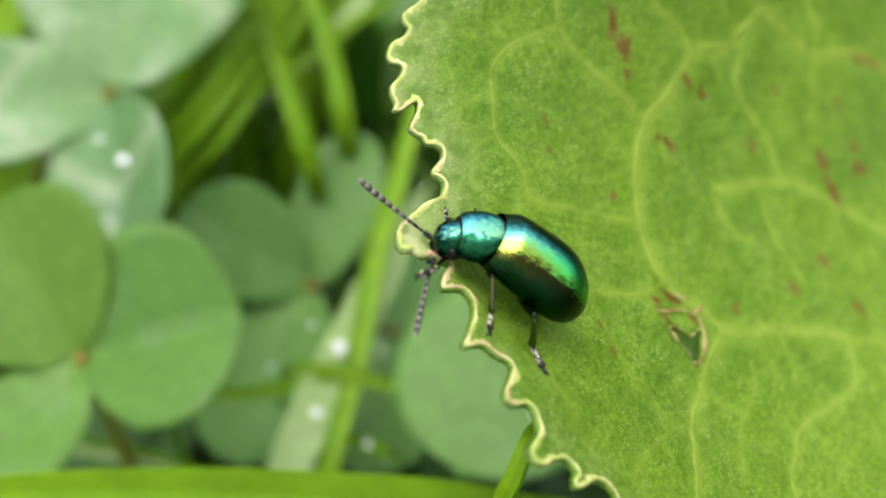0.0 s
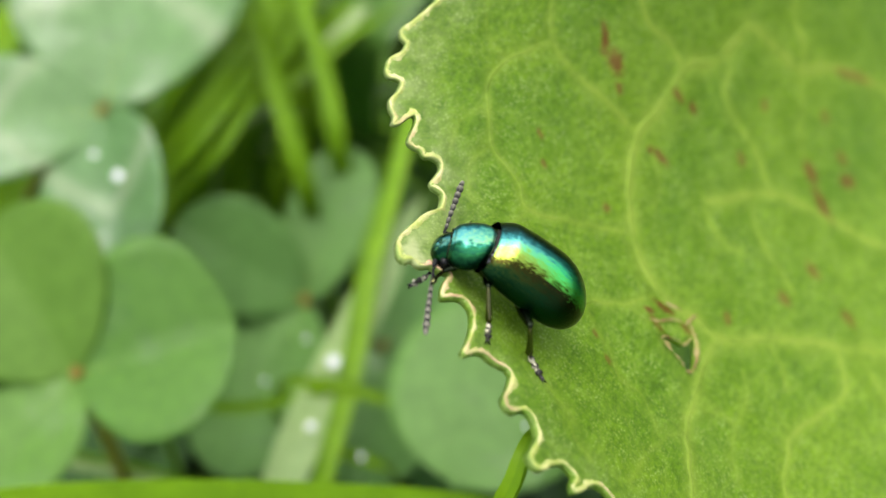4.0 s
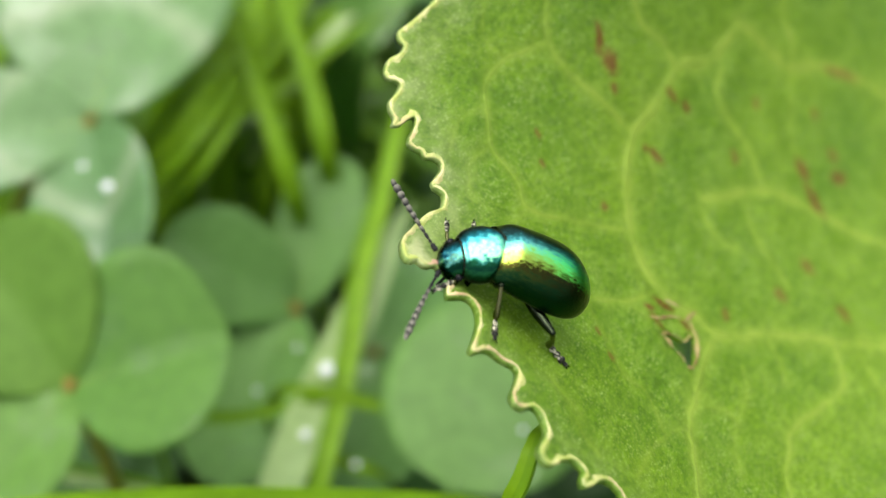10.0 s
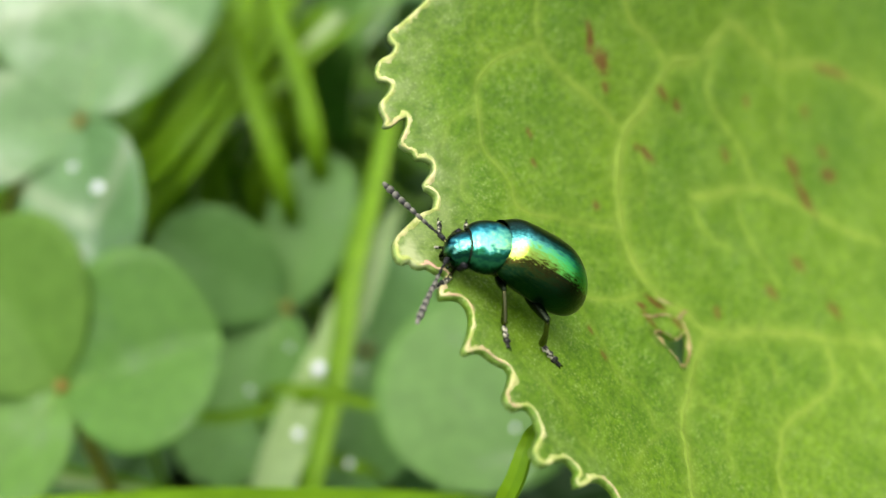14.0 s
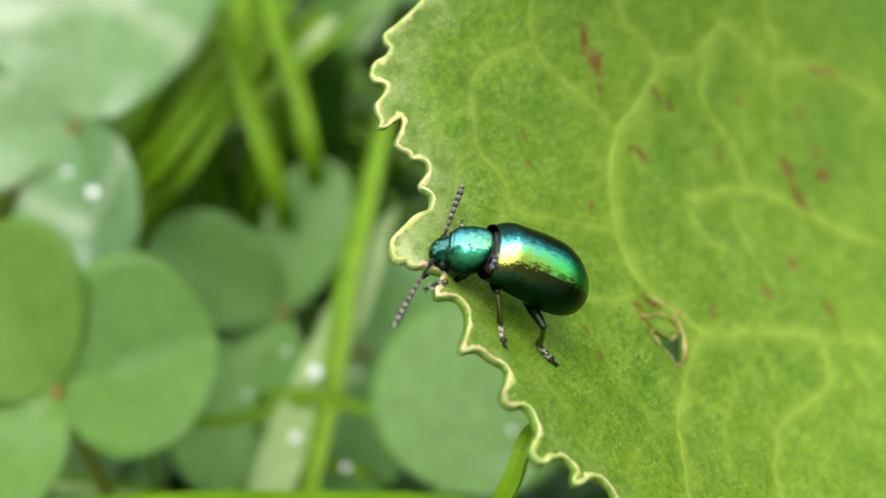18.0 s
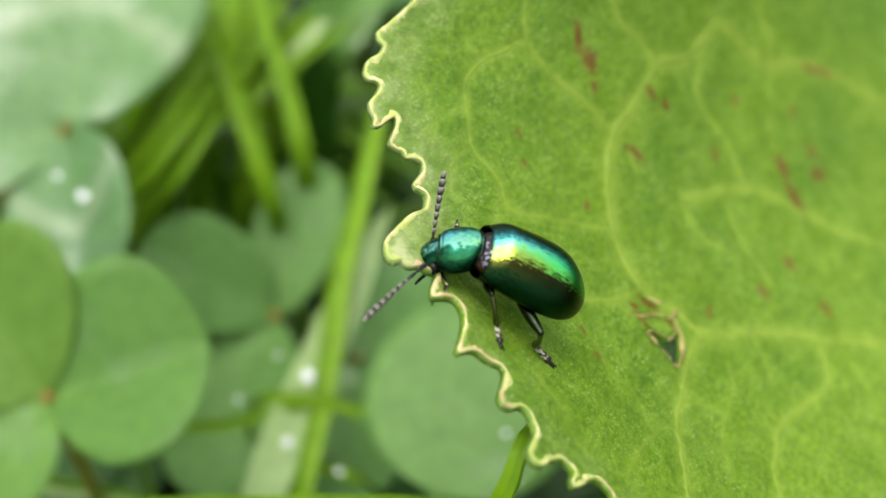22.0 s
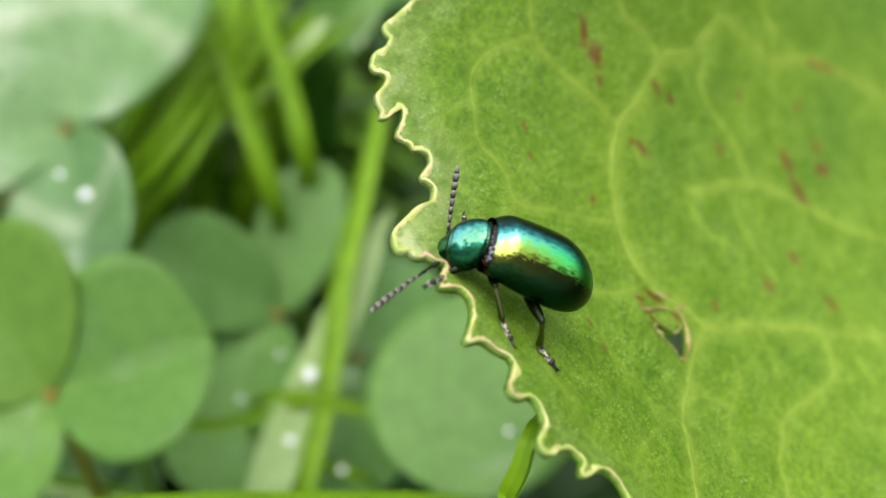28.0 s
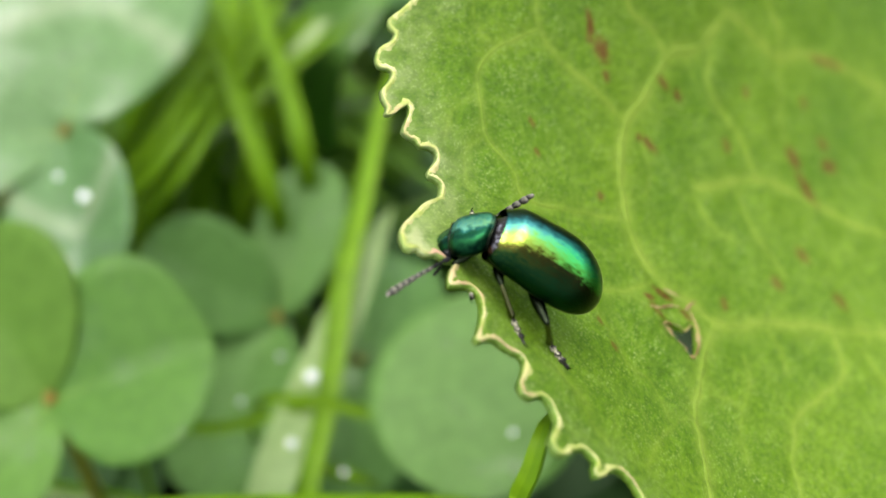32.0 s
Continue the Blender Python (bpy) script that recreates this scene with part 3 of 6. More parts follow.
def ruffle(loop):
    """Outward way at each sample of the outline, and its lift: lobes sink, notches rise."""
    p = np.array([tuple(q) for q in loop])
    kern = sum(np.roll(p, s, 0) for s in range(-16, 17)) / 33
    t = np.roll(p, -2, 0) - np.roll(p, 2, 0)
    out = np.stack([t[:, 1], -t[:, 0]], 1)
    out /= np.linalg.norm(out, axis=1, keepdims=True) + 1e-9
    out *= np.sign(np.sum(out * (p - p.mean(0)), 1).sum())
    out = (np.roll(out, 1, 0) + out * 2 + np.roll(out, -1, 0))
    out /= np.linalg.norm(out, axis=1, keepdims=True) + 1e-9
    lift = np.clip(np.sum((p - kern) * out, 1) * -0.2, -0.06, 0.06)
    return out, (np.roll(lift, 1) + lift * 2 + np.roll(lift, -1)) / 4


def kinked(pts, per):
    """A vein's line with small uneven turns."""
    line = spline([(*q, 0) for q in pts], per)
    return [q + Vector((noise.noise(q * 0.9 + Vector((0, 0, 4))), noise.noise(q * 0.9 + Vector((0, 0, 9))), 0)) * 0.13 for q in line]


def build_leaf():
    leaf = thing("dock_leaf", LEAF, "green dock leaf with crinkled yellowish margin, rust spots and a hole", "leaf")
    near = spline([(*p, 0) for p in MARGIN_TOP + MARGIN_MID + MARGIN_LOW + MARGIN_TAIL], 4)
    far = spline([(*p, 0) for p in [MARGIN_TAIL[-2], MARGIN_TAIL[-1], *MARGIN_FAR, MARGIN_TOP[0], MARGIN_TOP[1]]], 6)[6:-6]
    loop = [p.xy for p in near] + [p.xy for p in far[1:-1]]
    hole = [p.xy for p in spline([(*p, 0) for p in HOLE], 4, True)]
    lp, hp = np.array(loop), np.array(hole)
    way, lift = ruffle(loop)
    rnd = random.Random(4)
    grid = []
    for step, u0, u1, v0, v1 in ((0.42, -1.5, 31, -11, 24), (2.2, -4, 56, -36, 40)):
        for i in range(int((u1 - u0) / step)):
            for j in range(int((v1 - v0) / step)):
                u, v = u0 + step * (i + rnd.uniform(-0.25, 0.25)), v0 + step * (j + rnd.uniform(-0.25, 0.25))
                if step > 1 and -1.5 < u < 31 and -11 < v < 24:
                    continue
                grid.append((u, v))
    for i in range(46):
        for j in range(90):
            grid.append((-1.4 + 0.18 * i + rnd.uniform(-0.04, 0.04), -8.6 + 0.2 * j + rnd.uniform(-0.04, 0.04)))
    grid_count = len(grid)
    for w, pts in VEINS.values():
        line = kinked(pts, 8)
        for i in range(1, len(line) - 1):
            t = (line[i + 1] - line[i - 1]).normalized()
            for k in (-1.05, -0.5, 0, 0.5, 1.05):
                grid.append((line[i].x - t.y * w * k, line[i].y + t.x * w * k))
    veined = np.array(grid[grid_count:])
    g = np.array(grid[:grid_count])
    edge, _ = away(lp, g)
    dh, _ = away(hp, g)
    fine = np.arange(len(g)) >= grid_count - 46 * 90
    keep = inside(lp, g) & ~inside(hp, g) & (edge > 0.14) & (dh > 0.14) & (~fine | (edge < 1.3)) & (fine | (edge > 1.2) | (g[:, 1] > 9) | (g[:, 1] < -8.4) | (g[:, 0] > 8))
    dv, _ = away(veined, g)
    g = np.concatenate([g[keep & (dv > 0.12)], veined[inside(lp, veined) & ~inside(hp, veined) & (away(lp, veined)[0] > 0.14) & (away(hp, veined)[0] > 0.14)]])
    nl, nh = len(loop), len(hole)
    allv = [Vector(p) for p in loop] + [Vector(p) for p in hole] + [Vector(p) for p in g]
    edges = [(i, (i + 1) % nl) for i in range(nl)] + [(nl + i, nl + (i + 1) % nh) for i in range(nh)]
    vs, _, tris, *_ = delaunay_2d_cdt(allv, edges, [], 0, 1e-5)
    P = np.array([tuple(v) for v in vs])
    cen = np.array([P[list(t)].mean(0) for t in tris])
    ok = inside(lp, cen) & ~inside(hp, cen)
    d, idx = away(lp, P)
    verts = []
    vein, core, groove = np.zeros(len(P)), np.zeros(len(P)), np.zeros(len(P))
    for w, pts in VEINS.values():
        dv, _ = away(np.array([p.xy for p in kinked(pts, 8)]), P)
        vein = np.maximum(vein, min(1.0, w / 0.14) * np.exp(-(dv / (w * 1.9)) ** 2))
        groove = np.maximum(groove, w * 0.18 * np.exp(-(dv / (w * 1.9)) ** 2))
        core = np.maximum(core, min(1.0, (w / 0.2) ** 1.3) * np.exp(-(dv / (w * 0.95)) ** 2))
    for (u, v), dd, k, q in zip(P, d, idx, groove):
        wave = lift[k] * math.exp(-(dd / 0.5) ** 2) + puff(u, v)
        verts.append((u, v, leaf_h(u, v) + wave - q))
    green = leaf_material()
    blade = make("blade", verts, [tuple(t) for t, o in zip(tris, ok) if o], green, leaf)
    att = blade.data.attributes.new("vein", "FLOAT", "POINT")
    att.data.foreach_set("value", vein.astype(np.float32))
    blade.data.attributes.new("core", "FLOAT", "POINT").data.foreach_set("value", core.astype(np.float32))
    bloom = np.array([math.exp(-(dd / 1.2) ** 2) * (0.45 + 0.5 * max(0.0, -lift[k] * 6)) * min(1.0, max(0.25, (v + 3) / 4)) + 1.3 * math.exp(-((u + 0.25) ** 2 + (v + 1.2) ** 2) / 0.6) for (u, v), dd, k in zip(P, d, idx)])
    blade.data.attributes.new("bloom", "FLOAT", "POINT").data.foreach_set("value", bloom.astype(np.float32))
    flip = blade.data.polygons[0].normal.z < 0
    if flip:
        blade.data.flip_normals()
    sol = blade.modifiers.new("thickness", "SOLIDIFY")
    sol.thickness, sol.offset = 0.00022, -1

    rim_mat = rim_material("leaf_margin_pale", (0.34, 0.4, 0.08), (0.56, 0.54, 0.23), (0.46, 0.28, 0.17), 0.54)
    verts, faces = [], []
    prof = [(-0.3, -0.02), (-0.23, 0.012), (-0.16, 0.036), (-0.1, 0.045), (-0.04, 0.034), (-0.01, 0.0), (-0.006, -0.04), (-0.03, -0.08), (-0.1, -0.11)]
    n, m = len(loop), len(prof)
    for i, p in enumerate(loop):
        fat = min(1.15, max(0.4, 0.6 + 0.8 * noise.noise(Vector((i * 0.17, 0, 5))) + 0.5 * noise.noise(Vector((i * 0.7, 3, 5)))))
        off = 0.02 * noise.noise(Vector((i * 0.55, 9, 5)))
        for a, h in prof:
            u, v = p.x + way[i][0] * (a * fat + off), p.y + way[i][1] * (a * fat + off)
            verts.append((u, v, leaf_h(u, v) + puff(u, v) + lift[i] * math.exp(-((a * fat + off) / 0.5) ** 2) + h * fat))
    for i in range(n):
        for k in range(m):
            faces.append((i * m + k, i * m + (k + 1) % m, (i + 1) % n * m + (k + 1) % m, (i + 1) % n * m + k))
    make("margin", verts, faces, rim_mat, leaf, "crinkled pale yellow margin with pinkish patches")
    hr = rim_material("dry_leaf_edge", (0.3, 0.26, 0.07), (0.42, 0.32, 0.14), (0.2, 0.1, 0.035), 0.54)
    pts = [(p.x, p.y, leaf_h(p.x, p.y) + puff(p.x, p.y) + 0.05 * math.sin(i)) for i, p in enumerate(hole)]
    v, f = tube(pts + pts[:1], [max(0.01, 0.025 + 0.02 * math.sin(i * 1.7) + 0.02 * math.sin(i * 0.6)) for i in range(len(pts) + 1)], 7)
    make("hole_edge", v, f, hr, leaf, "dried brown edge of the eaten hole")
    for line, wide in (([(13.78, 2.05), (13.92, 1.64), (13.98, 1.12), (13.80, 0.45), (13.30, -0.32)], 0.09), ([(13.50, 1.80), (13.92, 2.18), (14.37, 2.57)], 0.07),
                       ([(11.33, 1.20), (11.95, 1.37), (12.73, 1.74), (13.35, 1.89)], 0.05), ([(12.52, 2.42), (12.94, 2.43), (13.42, 2.43)], 0.06), ([(11.96, 0.52), (12.13, 0.31), (12.35, 0.17)], 0.05)):
        path = spline([(x, y, leaf_h(x, y) + 0.06) for x, y in line], 5)
        v, f = tube(path, [wide * math.sin(math.pi * (0.08 + 0.84 * i / (len(path) - 1))) * (1 + 0.5 * math.sin(i * 2.1)) for i in range(len(path))], 7, 0.3)
        make("dry_shred", v, f, hr, leaf, "curled dry brown shred")
    for w, p in VEINS.values():
        if w < 0.13:                # these do not stand out of the blade
            continue
        line = kinked(p, 6)
        verts, faces, vein, core = [], [], [], []
        prof = [(-1, -0.34), (-0.6, -0.05), (-0.2, 0.07), (0.2, 0.07), (0.6, -0.05), (1, -0.34)]
        for i, q in enumerate(line):
            t = (line[min(i + 1, len(line) - 1)] - line[max(i - 1, 0)]).normalized()
            s = Vector((-t.y, t.x))
            taper = w * 0.62 * min(1, 0.35 + 0.65 * min(i, len(line) - 1 - i) / 5)
            for a, h in prof:
                u, vv = q.x + s.x * a * taper, q.y + s.y * a * taper
                base = leaf_h(u, vv) + puff(u, vv)
                verts.append((u, vv, base - w * 0.18 * math.exp(-(a * taper / (w * 1.9)) ** 2) + h * taper + 0.004 + 0.05 * w))
                vein.append(min(1.0, w / 0.14) * math.exp(-(a * taper / (w * 1.9)) ** 2))
                core.append(min(1.0, (w / 0.2) ** 1.3) * math.exp(-(a * taper / (w * 0.95)) ** 2))
        k = len(prof)
        for i in range(len(line) - 1):
            for j in range(k - 1):
                faces.append((i * k + j, (i + 1) * k + j, (i + 1) * k + j + 1, i * k + j + 1))
        rib = make("vein", verts, faces, green, leaf)
        rib.data.attributes.new("vein", "FLOAT", "POINT").data.foreach_set("value", np.array(vein, np.float32))
        rib.data.attributes.new("core", "FLOAT", "POINT").data.foreach_set("value", np.array(core, np.float32))
    foot = LEAF.inverted() @ Vector((0.058, 0.014, 0.0))
    foot = foot * 1000
    line = spline([(52.8, 1, leaf_h(52.8, 1)), (56, 0.5, -3), ((56 + foot.x) / 2 + 3, foot.y / 2, (foot.z - 3) / 2), (foot.x, foot.y, foot.z - 1)], 8)
    v, f = tube(line, [0.9 + 0.03 * i for i in range(len(line))], 10)
    make("petiole", v, f, STALK, leaf)


build_leaf()


# ---- clover ----
random.seed(5)


def leaflet(parent, base, tip, width, mat, up=(0, 0, 1), fold=0.22, cup=0.1, notch=0.04):
    base, tip, up = Vector(base), Vector(tip), Vector(up)
    ax = tip - base
    ln = ax.length
    ax.normalize()
    up = (up - ax * up.dot(ax)).normalized()
    side = up.cross(ax)
    na, nb = 22, 12
    verts, faces = [], []
    ph = random.uniform(0, 9)
    steps = [1 - (1 - i / na) ** 1.6 for i in range(na + 1)]
    for i in range(na + 1):
        a = steps[i]
        if a < 0.57:
            w = width / 2 * max(0.02, math.sin(math.pi / 2 * (a / 0.57) ** 0.8)) ** 0.8
        else:
            w = width / 2 * max(0.004, 1 - ((a - 0.57) / 0.43) ** 2.3) ** 0.5
        for j in range(nb + 1):
            b = -1 + 2 * j / nb
            along = a * ln * (1 - notch * (1 - abs(b)) ** 2 * a ** 6)
            h = fold * abs(b) * w * 0.8 - cup * ln * (a - 0.45) ** 2 + 0.12 * noise.noise(Vector((a * 3 + ph, b * 2, ph)))
            verts.append(base + ax * along + side * (b * w) + up * h)
    for i in range(na):
        for j in range(nb):
            k = i * (nb + 1) + j
            faces.append((k, k + 1, k + nb + 2, k + nb + 1))
    ob = make("leaflet", verts, faces, mat, parent)
    for key, vals in (("along", [steps[i] for i in range(na + 1) for j in range(nb + 1)]), ("across", [abs(-1 + 2 * j / nb) for i in range(na + 1) for j in range(nb + 1)])):
        ob.data.attributes.new(key, "FLOAT", "POINT").data.foreach_set("value", np.array(vals, np.float32))
    ob.modifiers.new("thickness", "SOLIDIFY").thickness = 0.00018
    mid = [verts[i * (nb + 1) + nb // 2] + up * 0.05 for i in range(na)]
    v, f = tube(mid, [0.16 * (1 - i / na * 0.7) for i in range(na)], 5)
    make("midrib", v, f, VEIN, ob)
    return ob


def clover(centre, foot, via, leaves, label):
    """centre and foot of the stalk, and a point that it passes; leaves: (tip, width, material, up)."""
    c = Vector(centre)
    ob = thing("clover_leaf", Matrix.Translation(Vector(foot) * MM), label, "clover", "clover leaves")
    off = -Vector(foot)
    line = spline([(0, 0, -1), Vector(via) + off, c + off], 10)
    v, f = tube(line, 0.5, 8)
    make("stalk", v, f, STALK, ob)
    v, f = capsule(c + off - Vector((0, 0, 0.4)), c + off + Vector((0, 0, 0.3)), 0.5, 0.42)
    make("joint", v, f, JOINT, ob, "brownish joint of the leaflets")
    for tip, width, mat, up, *more in leaves:
        leaflet(ob, c + off, Vector(tip) + off, width, mat, up, *more)
    return ob


UP = (0, 0, 1)
clover((-25.1, 53.6, 38.5), (-36, 56, 0), (-32.9, 50.3, 29.6), [((-23.0, 72.7, 41.5), 19, CLOVER_PALE, (0.0, -0.22, 1)), ((-38.9, 51.0, 39.3), 10.5, CLOVER_PALE, (0, -0.2, 1)), ((-21.9, 38.9, 38.3), 10.2, CLOVER_PALE, (-0.32, -0.3, 1), 0.4)],
       "glaucous white-clover leaf with wet shine")
clover((-22.8, 30.4, 41.3), (-23, 24, 0), (-22.3, 28.9, 35.8), [((-29.7, 39.7, 44.3), 12.4, CLOVER, (-0.1, -0.3, 1), 0.4), ((-12.7, 32.6, 43.7), 13.4, CLOVER_SOFT, (0.15, -0.1, 1), 0.5, 0.1, 0.0), ((-27.4, 22.9, 40.4), 7.6, CLOVER_SOFT, (-0.2, -0.2, 1))],
       "fresh green clover leaf with three rounded leaflets")
clover((-10.8, 44.8, 24.2), (-12, 48, 0), (-11.0, 47.2, 14.0), [((-20.9, 49.6, 29.3), 9.2, CLOVER_LOW, (-0.3, -0.2, 1)), ((-7.1, 57.0, 28.9), 7.6, CLOVER_LOW, (-0.1, -0.3, 1), 0.1, 0.1, 0.0), ((-16.9, 30.7, 21.8), 11, CLOVER_LOW, (-0.25, 0, 1))],
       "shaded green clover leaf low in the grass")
clover((7.5, 39.5, 36.6), (10, 42, 0), (10.2, 42.5, 22.0), [((1.3, 25.4, 34.8), 14.6, CLOVER_FRESH, (-0.15, -0.2, 1), 0.08, 0.08, -0.03), ((17.1, 33.1, 34.7), 11, CLOVER, UP), ((9.3, 48.1, 34.2), 11, CLOVER, UP)],
       "green clover leaf half hidden under the dock leaf")
clover((-4.2, 40.2, 25.0), (-2, 42, 0), (-4.1, 42.4, 17.0), [((-5.3, 28.8, 24.2), 10.5, CLOVER_LOW, (-0.3, 0, 1)), ((4.5, 35.4, 23.3), 9, CLOVER_LOW, UP), ((0.8, 50.0, 23.7), 8, CLOVER_LOW, UP)],
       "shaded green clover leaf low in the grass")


# ---- grass ----
def grass_blade(pts, width, mats, label, fold=0.25, face=(0, -0.5, 0.87)):
    """A folded blade through pts, tapering to the tip, with a midrib; mats: its two halves."""
    line = spline(pts, 8)
    n = len(line)
    base = line[0].copy()
    ob = thing("grass_blade", Matrix.Translation(base * MM), label, "grass", "grass blades")
    halves = []
    for sgn in (-1, 1):
        verts, faces = [], []
        for i, p in enumerate(line):
            d = (line[min(i + 1, n - 1)] - line[max(i - 1, 0)]).normalized()
            fv = Vector(face)
            u = (fv - d * d.dot(fv)).normalized()
            s = u.cross(d)
            w = width / 2 * min(1, 0.55 + i / n) * max(0.04, 1 - (i / (n - 1)) ** 5)
            for b in (0, 0.5, 1):
                verts.append(p - base + s * (sgn * b * w) + u * (fold * b * w - 0.05 * b * (1 - b) * w))
        for i in range(n - 1):
            for j in range(2):
                k = i * 3 + j
                q = (k, k + 1, k + 4, k + 3)
                faces.append(q if sgn > 0 else q[::-1])
        h = make("blade_half", verts, faces, mats[0 if sgn < 0 else 1], ob)
        for e in h.data.edges:
            if e.vertices[0] % 3 == e.vertices[1] % 3 != 1:
                e.use_edge_sharp = True
        h.modifiers.new("thickness", "SOLIDIFY").thickness = 0.00018
        halves.append(h)
    v, f = tube([p - base for p in line], [width * 0.03 * max(0.2, 1 - i / n) for i in range(n)], 6)
    make("midrib", v, f, VEIN, ob)
    return ob


grass_blade([(-9.5, 15.0, 0), (-9.3, 19.5, 24), (-8.1, 25.5, 31.5), (-6.2, 34.3, 32.5), (-4.9, 43.0, 33.5), (-3.5, 49.1, 33.6), (-2.1, 55.8, 34.0), (-0.9, 61.0, 33.7), (1, 70, 30)], 1.75, (GRASS, GRASS), "bright green grass blade standing over the clover", 0.15)
grass_blade([(-13.0, 14.0, 0), (-12.5, 18.5, 24), (-11.0, 24.3, 31.7), (-9.8, 28.8, 32.2), (-8.1, 33.3, 31.8), (-6.0, 38.6, 31.6), (-4.0, 43.6, 31.6), (-2.6, 47.5, 31.2), (-1.0, 52, 29)], 3.4, (GRASS_PALE, GRASS_PALE), "wide pale grass blade with dew drops", 0.1)
grass_blade([(-9.5, 50.0, 0), (-10.2, 51.5, 24), (-10.7, 52.5, 30.9), (-12.9, 58.8, 34.5), (-15.3, 66.1, 36.4), (-18, 76, 34)], 1.8, (GRASS, GRASS), "bright green grass blade")
grass_blade([(-7.0, 54.0, 0), (-7.6, 55, 22), (-8.0, 55.6, 30.4), (-9.0, 60.4, 33.2), (-11.1, 67.5, 34.9), (-13, 78, 33)], 1.8, (GRASS, GRASS), "bright green grass blade")
grass_blade([(13, 17, 0), (9, 17, 45), (2.5, 16.0, 56.0), (-4.9, 16.9, 55.4), (-12.8, 17.2, 55.6), (-21.8, 17.0, 55.5), (-34, 17, 50)], 2.3, (GRASS, GRASS), "long bright grass blade arching over the clover", 0.6, (0, -0.2, 0.98))
grass_blade([(-2.5, 11.0, 0), (-2.0, 11.0, 60), (1.5, 10.2, 73.5), (1.8, 10.5, 75.4), (2.1, 10.9, 76.2), (2.4, 11.6, 76.6), (2.9, 12.5, 76.0), (4.6, 14.8, 72.7)], 0.62, (GRASS, GRASS), "bright green grass blade bending under the dock leaf", 0.1, (-0.5, -0.35, 0.85))
grass_blade([(-14, 35, 0), (-12, 34.5, 28), (-8.2, 33.6, 32.7), (-3.4, 32.5, 32.1), (1.8, 31.3, 31.4), (8, 30, 28)], 0.9, (GRASS, GRASS), "thin green grass stem")

grass_blade([(-30, 40, 0), (-27, 42, 20), (-25.0, 46.0, 28.3), (-19.0, 57.8, 30.5), (-12.9, 67.9, 31.7), (-9, 76, 30)], 2.6, (GRASS, GRASS), "bright green grass blade")
grass_blade([(-29, 46, 0), (-26, 48, 18), (-23.0, 52.2, 26.2), (-17.5, 58.6, 28.7), (-9.0, 66.2, 30.7), (-2, 73, 30)], 1.7, (GRASS, GRASS), "bright green grass blade")
grass_blade([(-8, 72, 0), (-8.3, 71, 17), (-7.2, 70.8, 26.8), (-4.6, 72.8, 29.4), (-1.8, 76, 30.3), (5, 83, 30)], 6.4, (CLOVER_SOFT, CLOVER_SOFT), "broad pale green grass blade")
grass_blade([(-34, 50, 0), (-36, 54, 24), (-35.8, 58.1, 35.3), (-34.5, 65.5, 36.0), (-33.8, 69.8, 35.1), (-33, 78, 32)], 3.4, (GRASS, GRASS), "bright green grass blade")
grass_blade([(-20, 48, 0), (-19.5, 52, 16), (-18.8, 56.0, 24.8), (-17.2, 63.6, 26.9), (-17.0, 71.4, 29.2), (-18, 80, 28)], 1.8, (GRASS, GRASS), "bright green grass blade")
grass_blade([(-26.8, 48.3, 0), (-24.8, 49.3, 18.1), (-22.8, 51.3, 30.2), (-18.7, 53.2, 35.1), (-15.6, 58.0, 35.7), (-13.4, 66.8, 32.9), (-11.3, 74.0, 31.5)], 1.2, (GRASS, GRASS), "bright green grass blade")
grass_blade([(-24.7, 48.4, 0), (-22.7, 49.4, 17.5), (-20.7, 51.4, 29.2), (-17.3, 52.9, 33.7), (-14.9, 57.5, 34.3), (-13.4, 65.3, 32.0), (-12.9, 73.6, 31.2)], 1.1, (GRASS, GRASS), "bright green grass blade")
grass_blade([(-27.9, 50.2, 0), (-25.9, 51.2, 18.1), (-23.9, 53.2, 30.1), (-19.8, 54.4, 35.1), (-16.6, 58.1, 36.9), (-14.5, 65.8, 34.7), (-12.9, 72.6, 33.0)], 1.3, (GRASS, GRASS), "bright green grass blade")
grass_blade([(-23.8, 50.2, 0), (-21.8, 51.2, 17.5), (-19.8, 53.2, 29.1), (-16.3, 55.0, 33.9), (-14.0, 62.0, 32.3), (-11.2, 69.6, 31.2), (-9.4, 75.1, 31.1)], 1.1, (GRASS, GRASS), "bright green grass blade")
grass_blade([(-32, 31, 0), (-31, 30, 20), (-28.1, 29.6, 28.1), (-24.0, 29.2, 28.2), (-18.7, 28.1, 27.3), (-10, 26, 22)], 1.4, (GRASS_PALE, GRASS), "pale thin grass blade under the clover")
grass_blade([(-22, 33, 0), (-21, 33, 22), (-18.7, 32.8, 29.9), (-13.4, 32.3, 31.6), (-8.5, 33.1, 32.0), (-2, 34, 29)], 1.0, (GRASS, GRASS), "thin green grass blade")

grass_blade([(-13, 30, 0), (-9.4, 30.4, 19.3), (-8.1, 30.2, 28.4), (-5.9, 29.4, 29.2), (-3.7, 29.1, 27.8), (-2.4, 30.2, 21.5)], 0.9, (GRASS, GRASS), "short thin grass blade low in the clover")
grass_blade([(-40, 46, 0), (-40.9, 50.4, 22.8), (-36.9, 52.5, 27.5), (-32.3, 54.9, 30.0), (-28.4, 58.6, 29.8), (-26.2, 64.0, 27.2)], 2.4, (GRASS, GRASS), "bright green grass blade")
grass_blade([(-26, 56, 0), (-23.1, 54.7, 19.5), (-20.7, 56.5, 27.5), (-18.5, 59.6, 30.4), (-17.6, 65.5, 31.5), (-18.1, 74.1, 30.7)], 2.6, (GRASS, GRASS), "bright green grass blade")
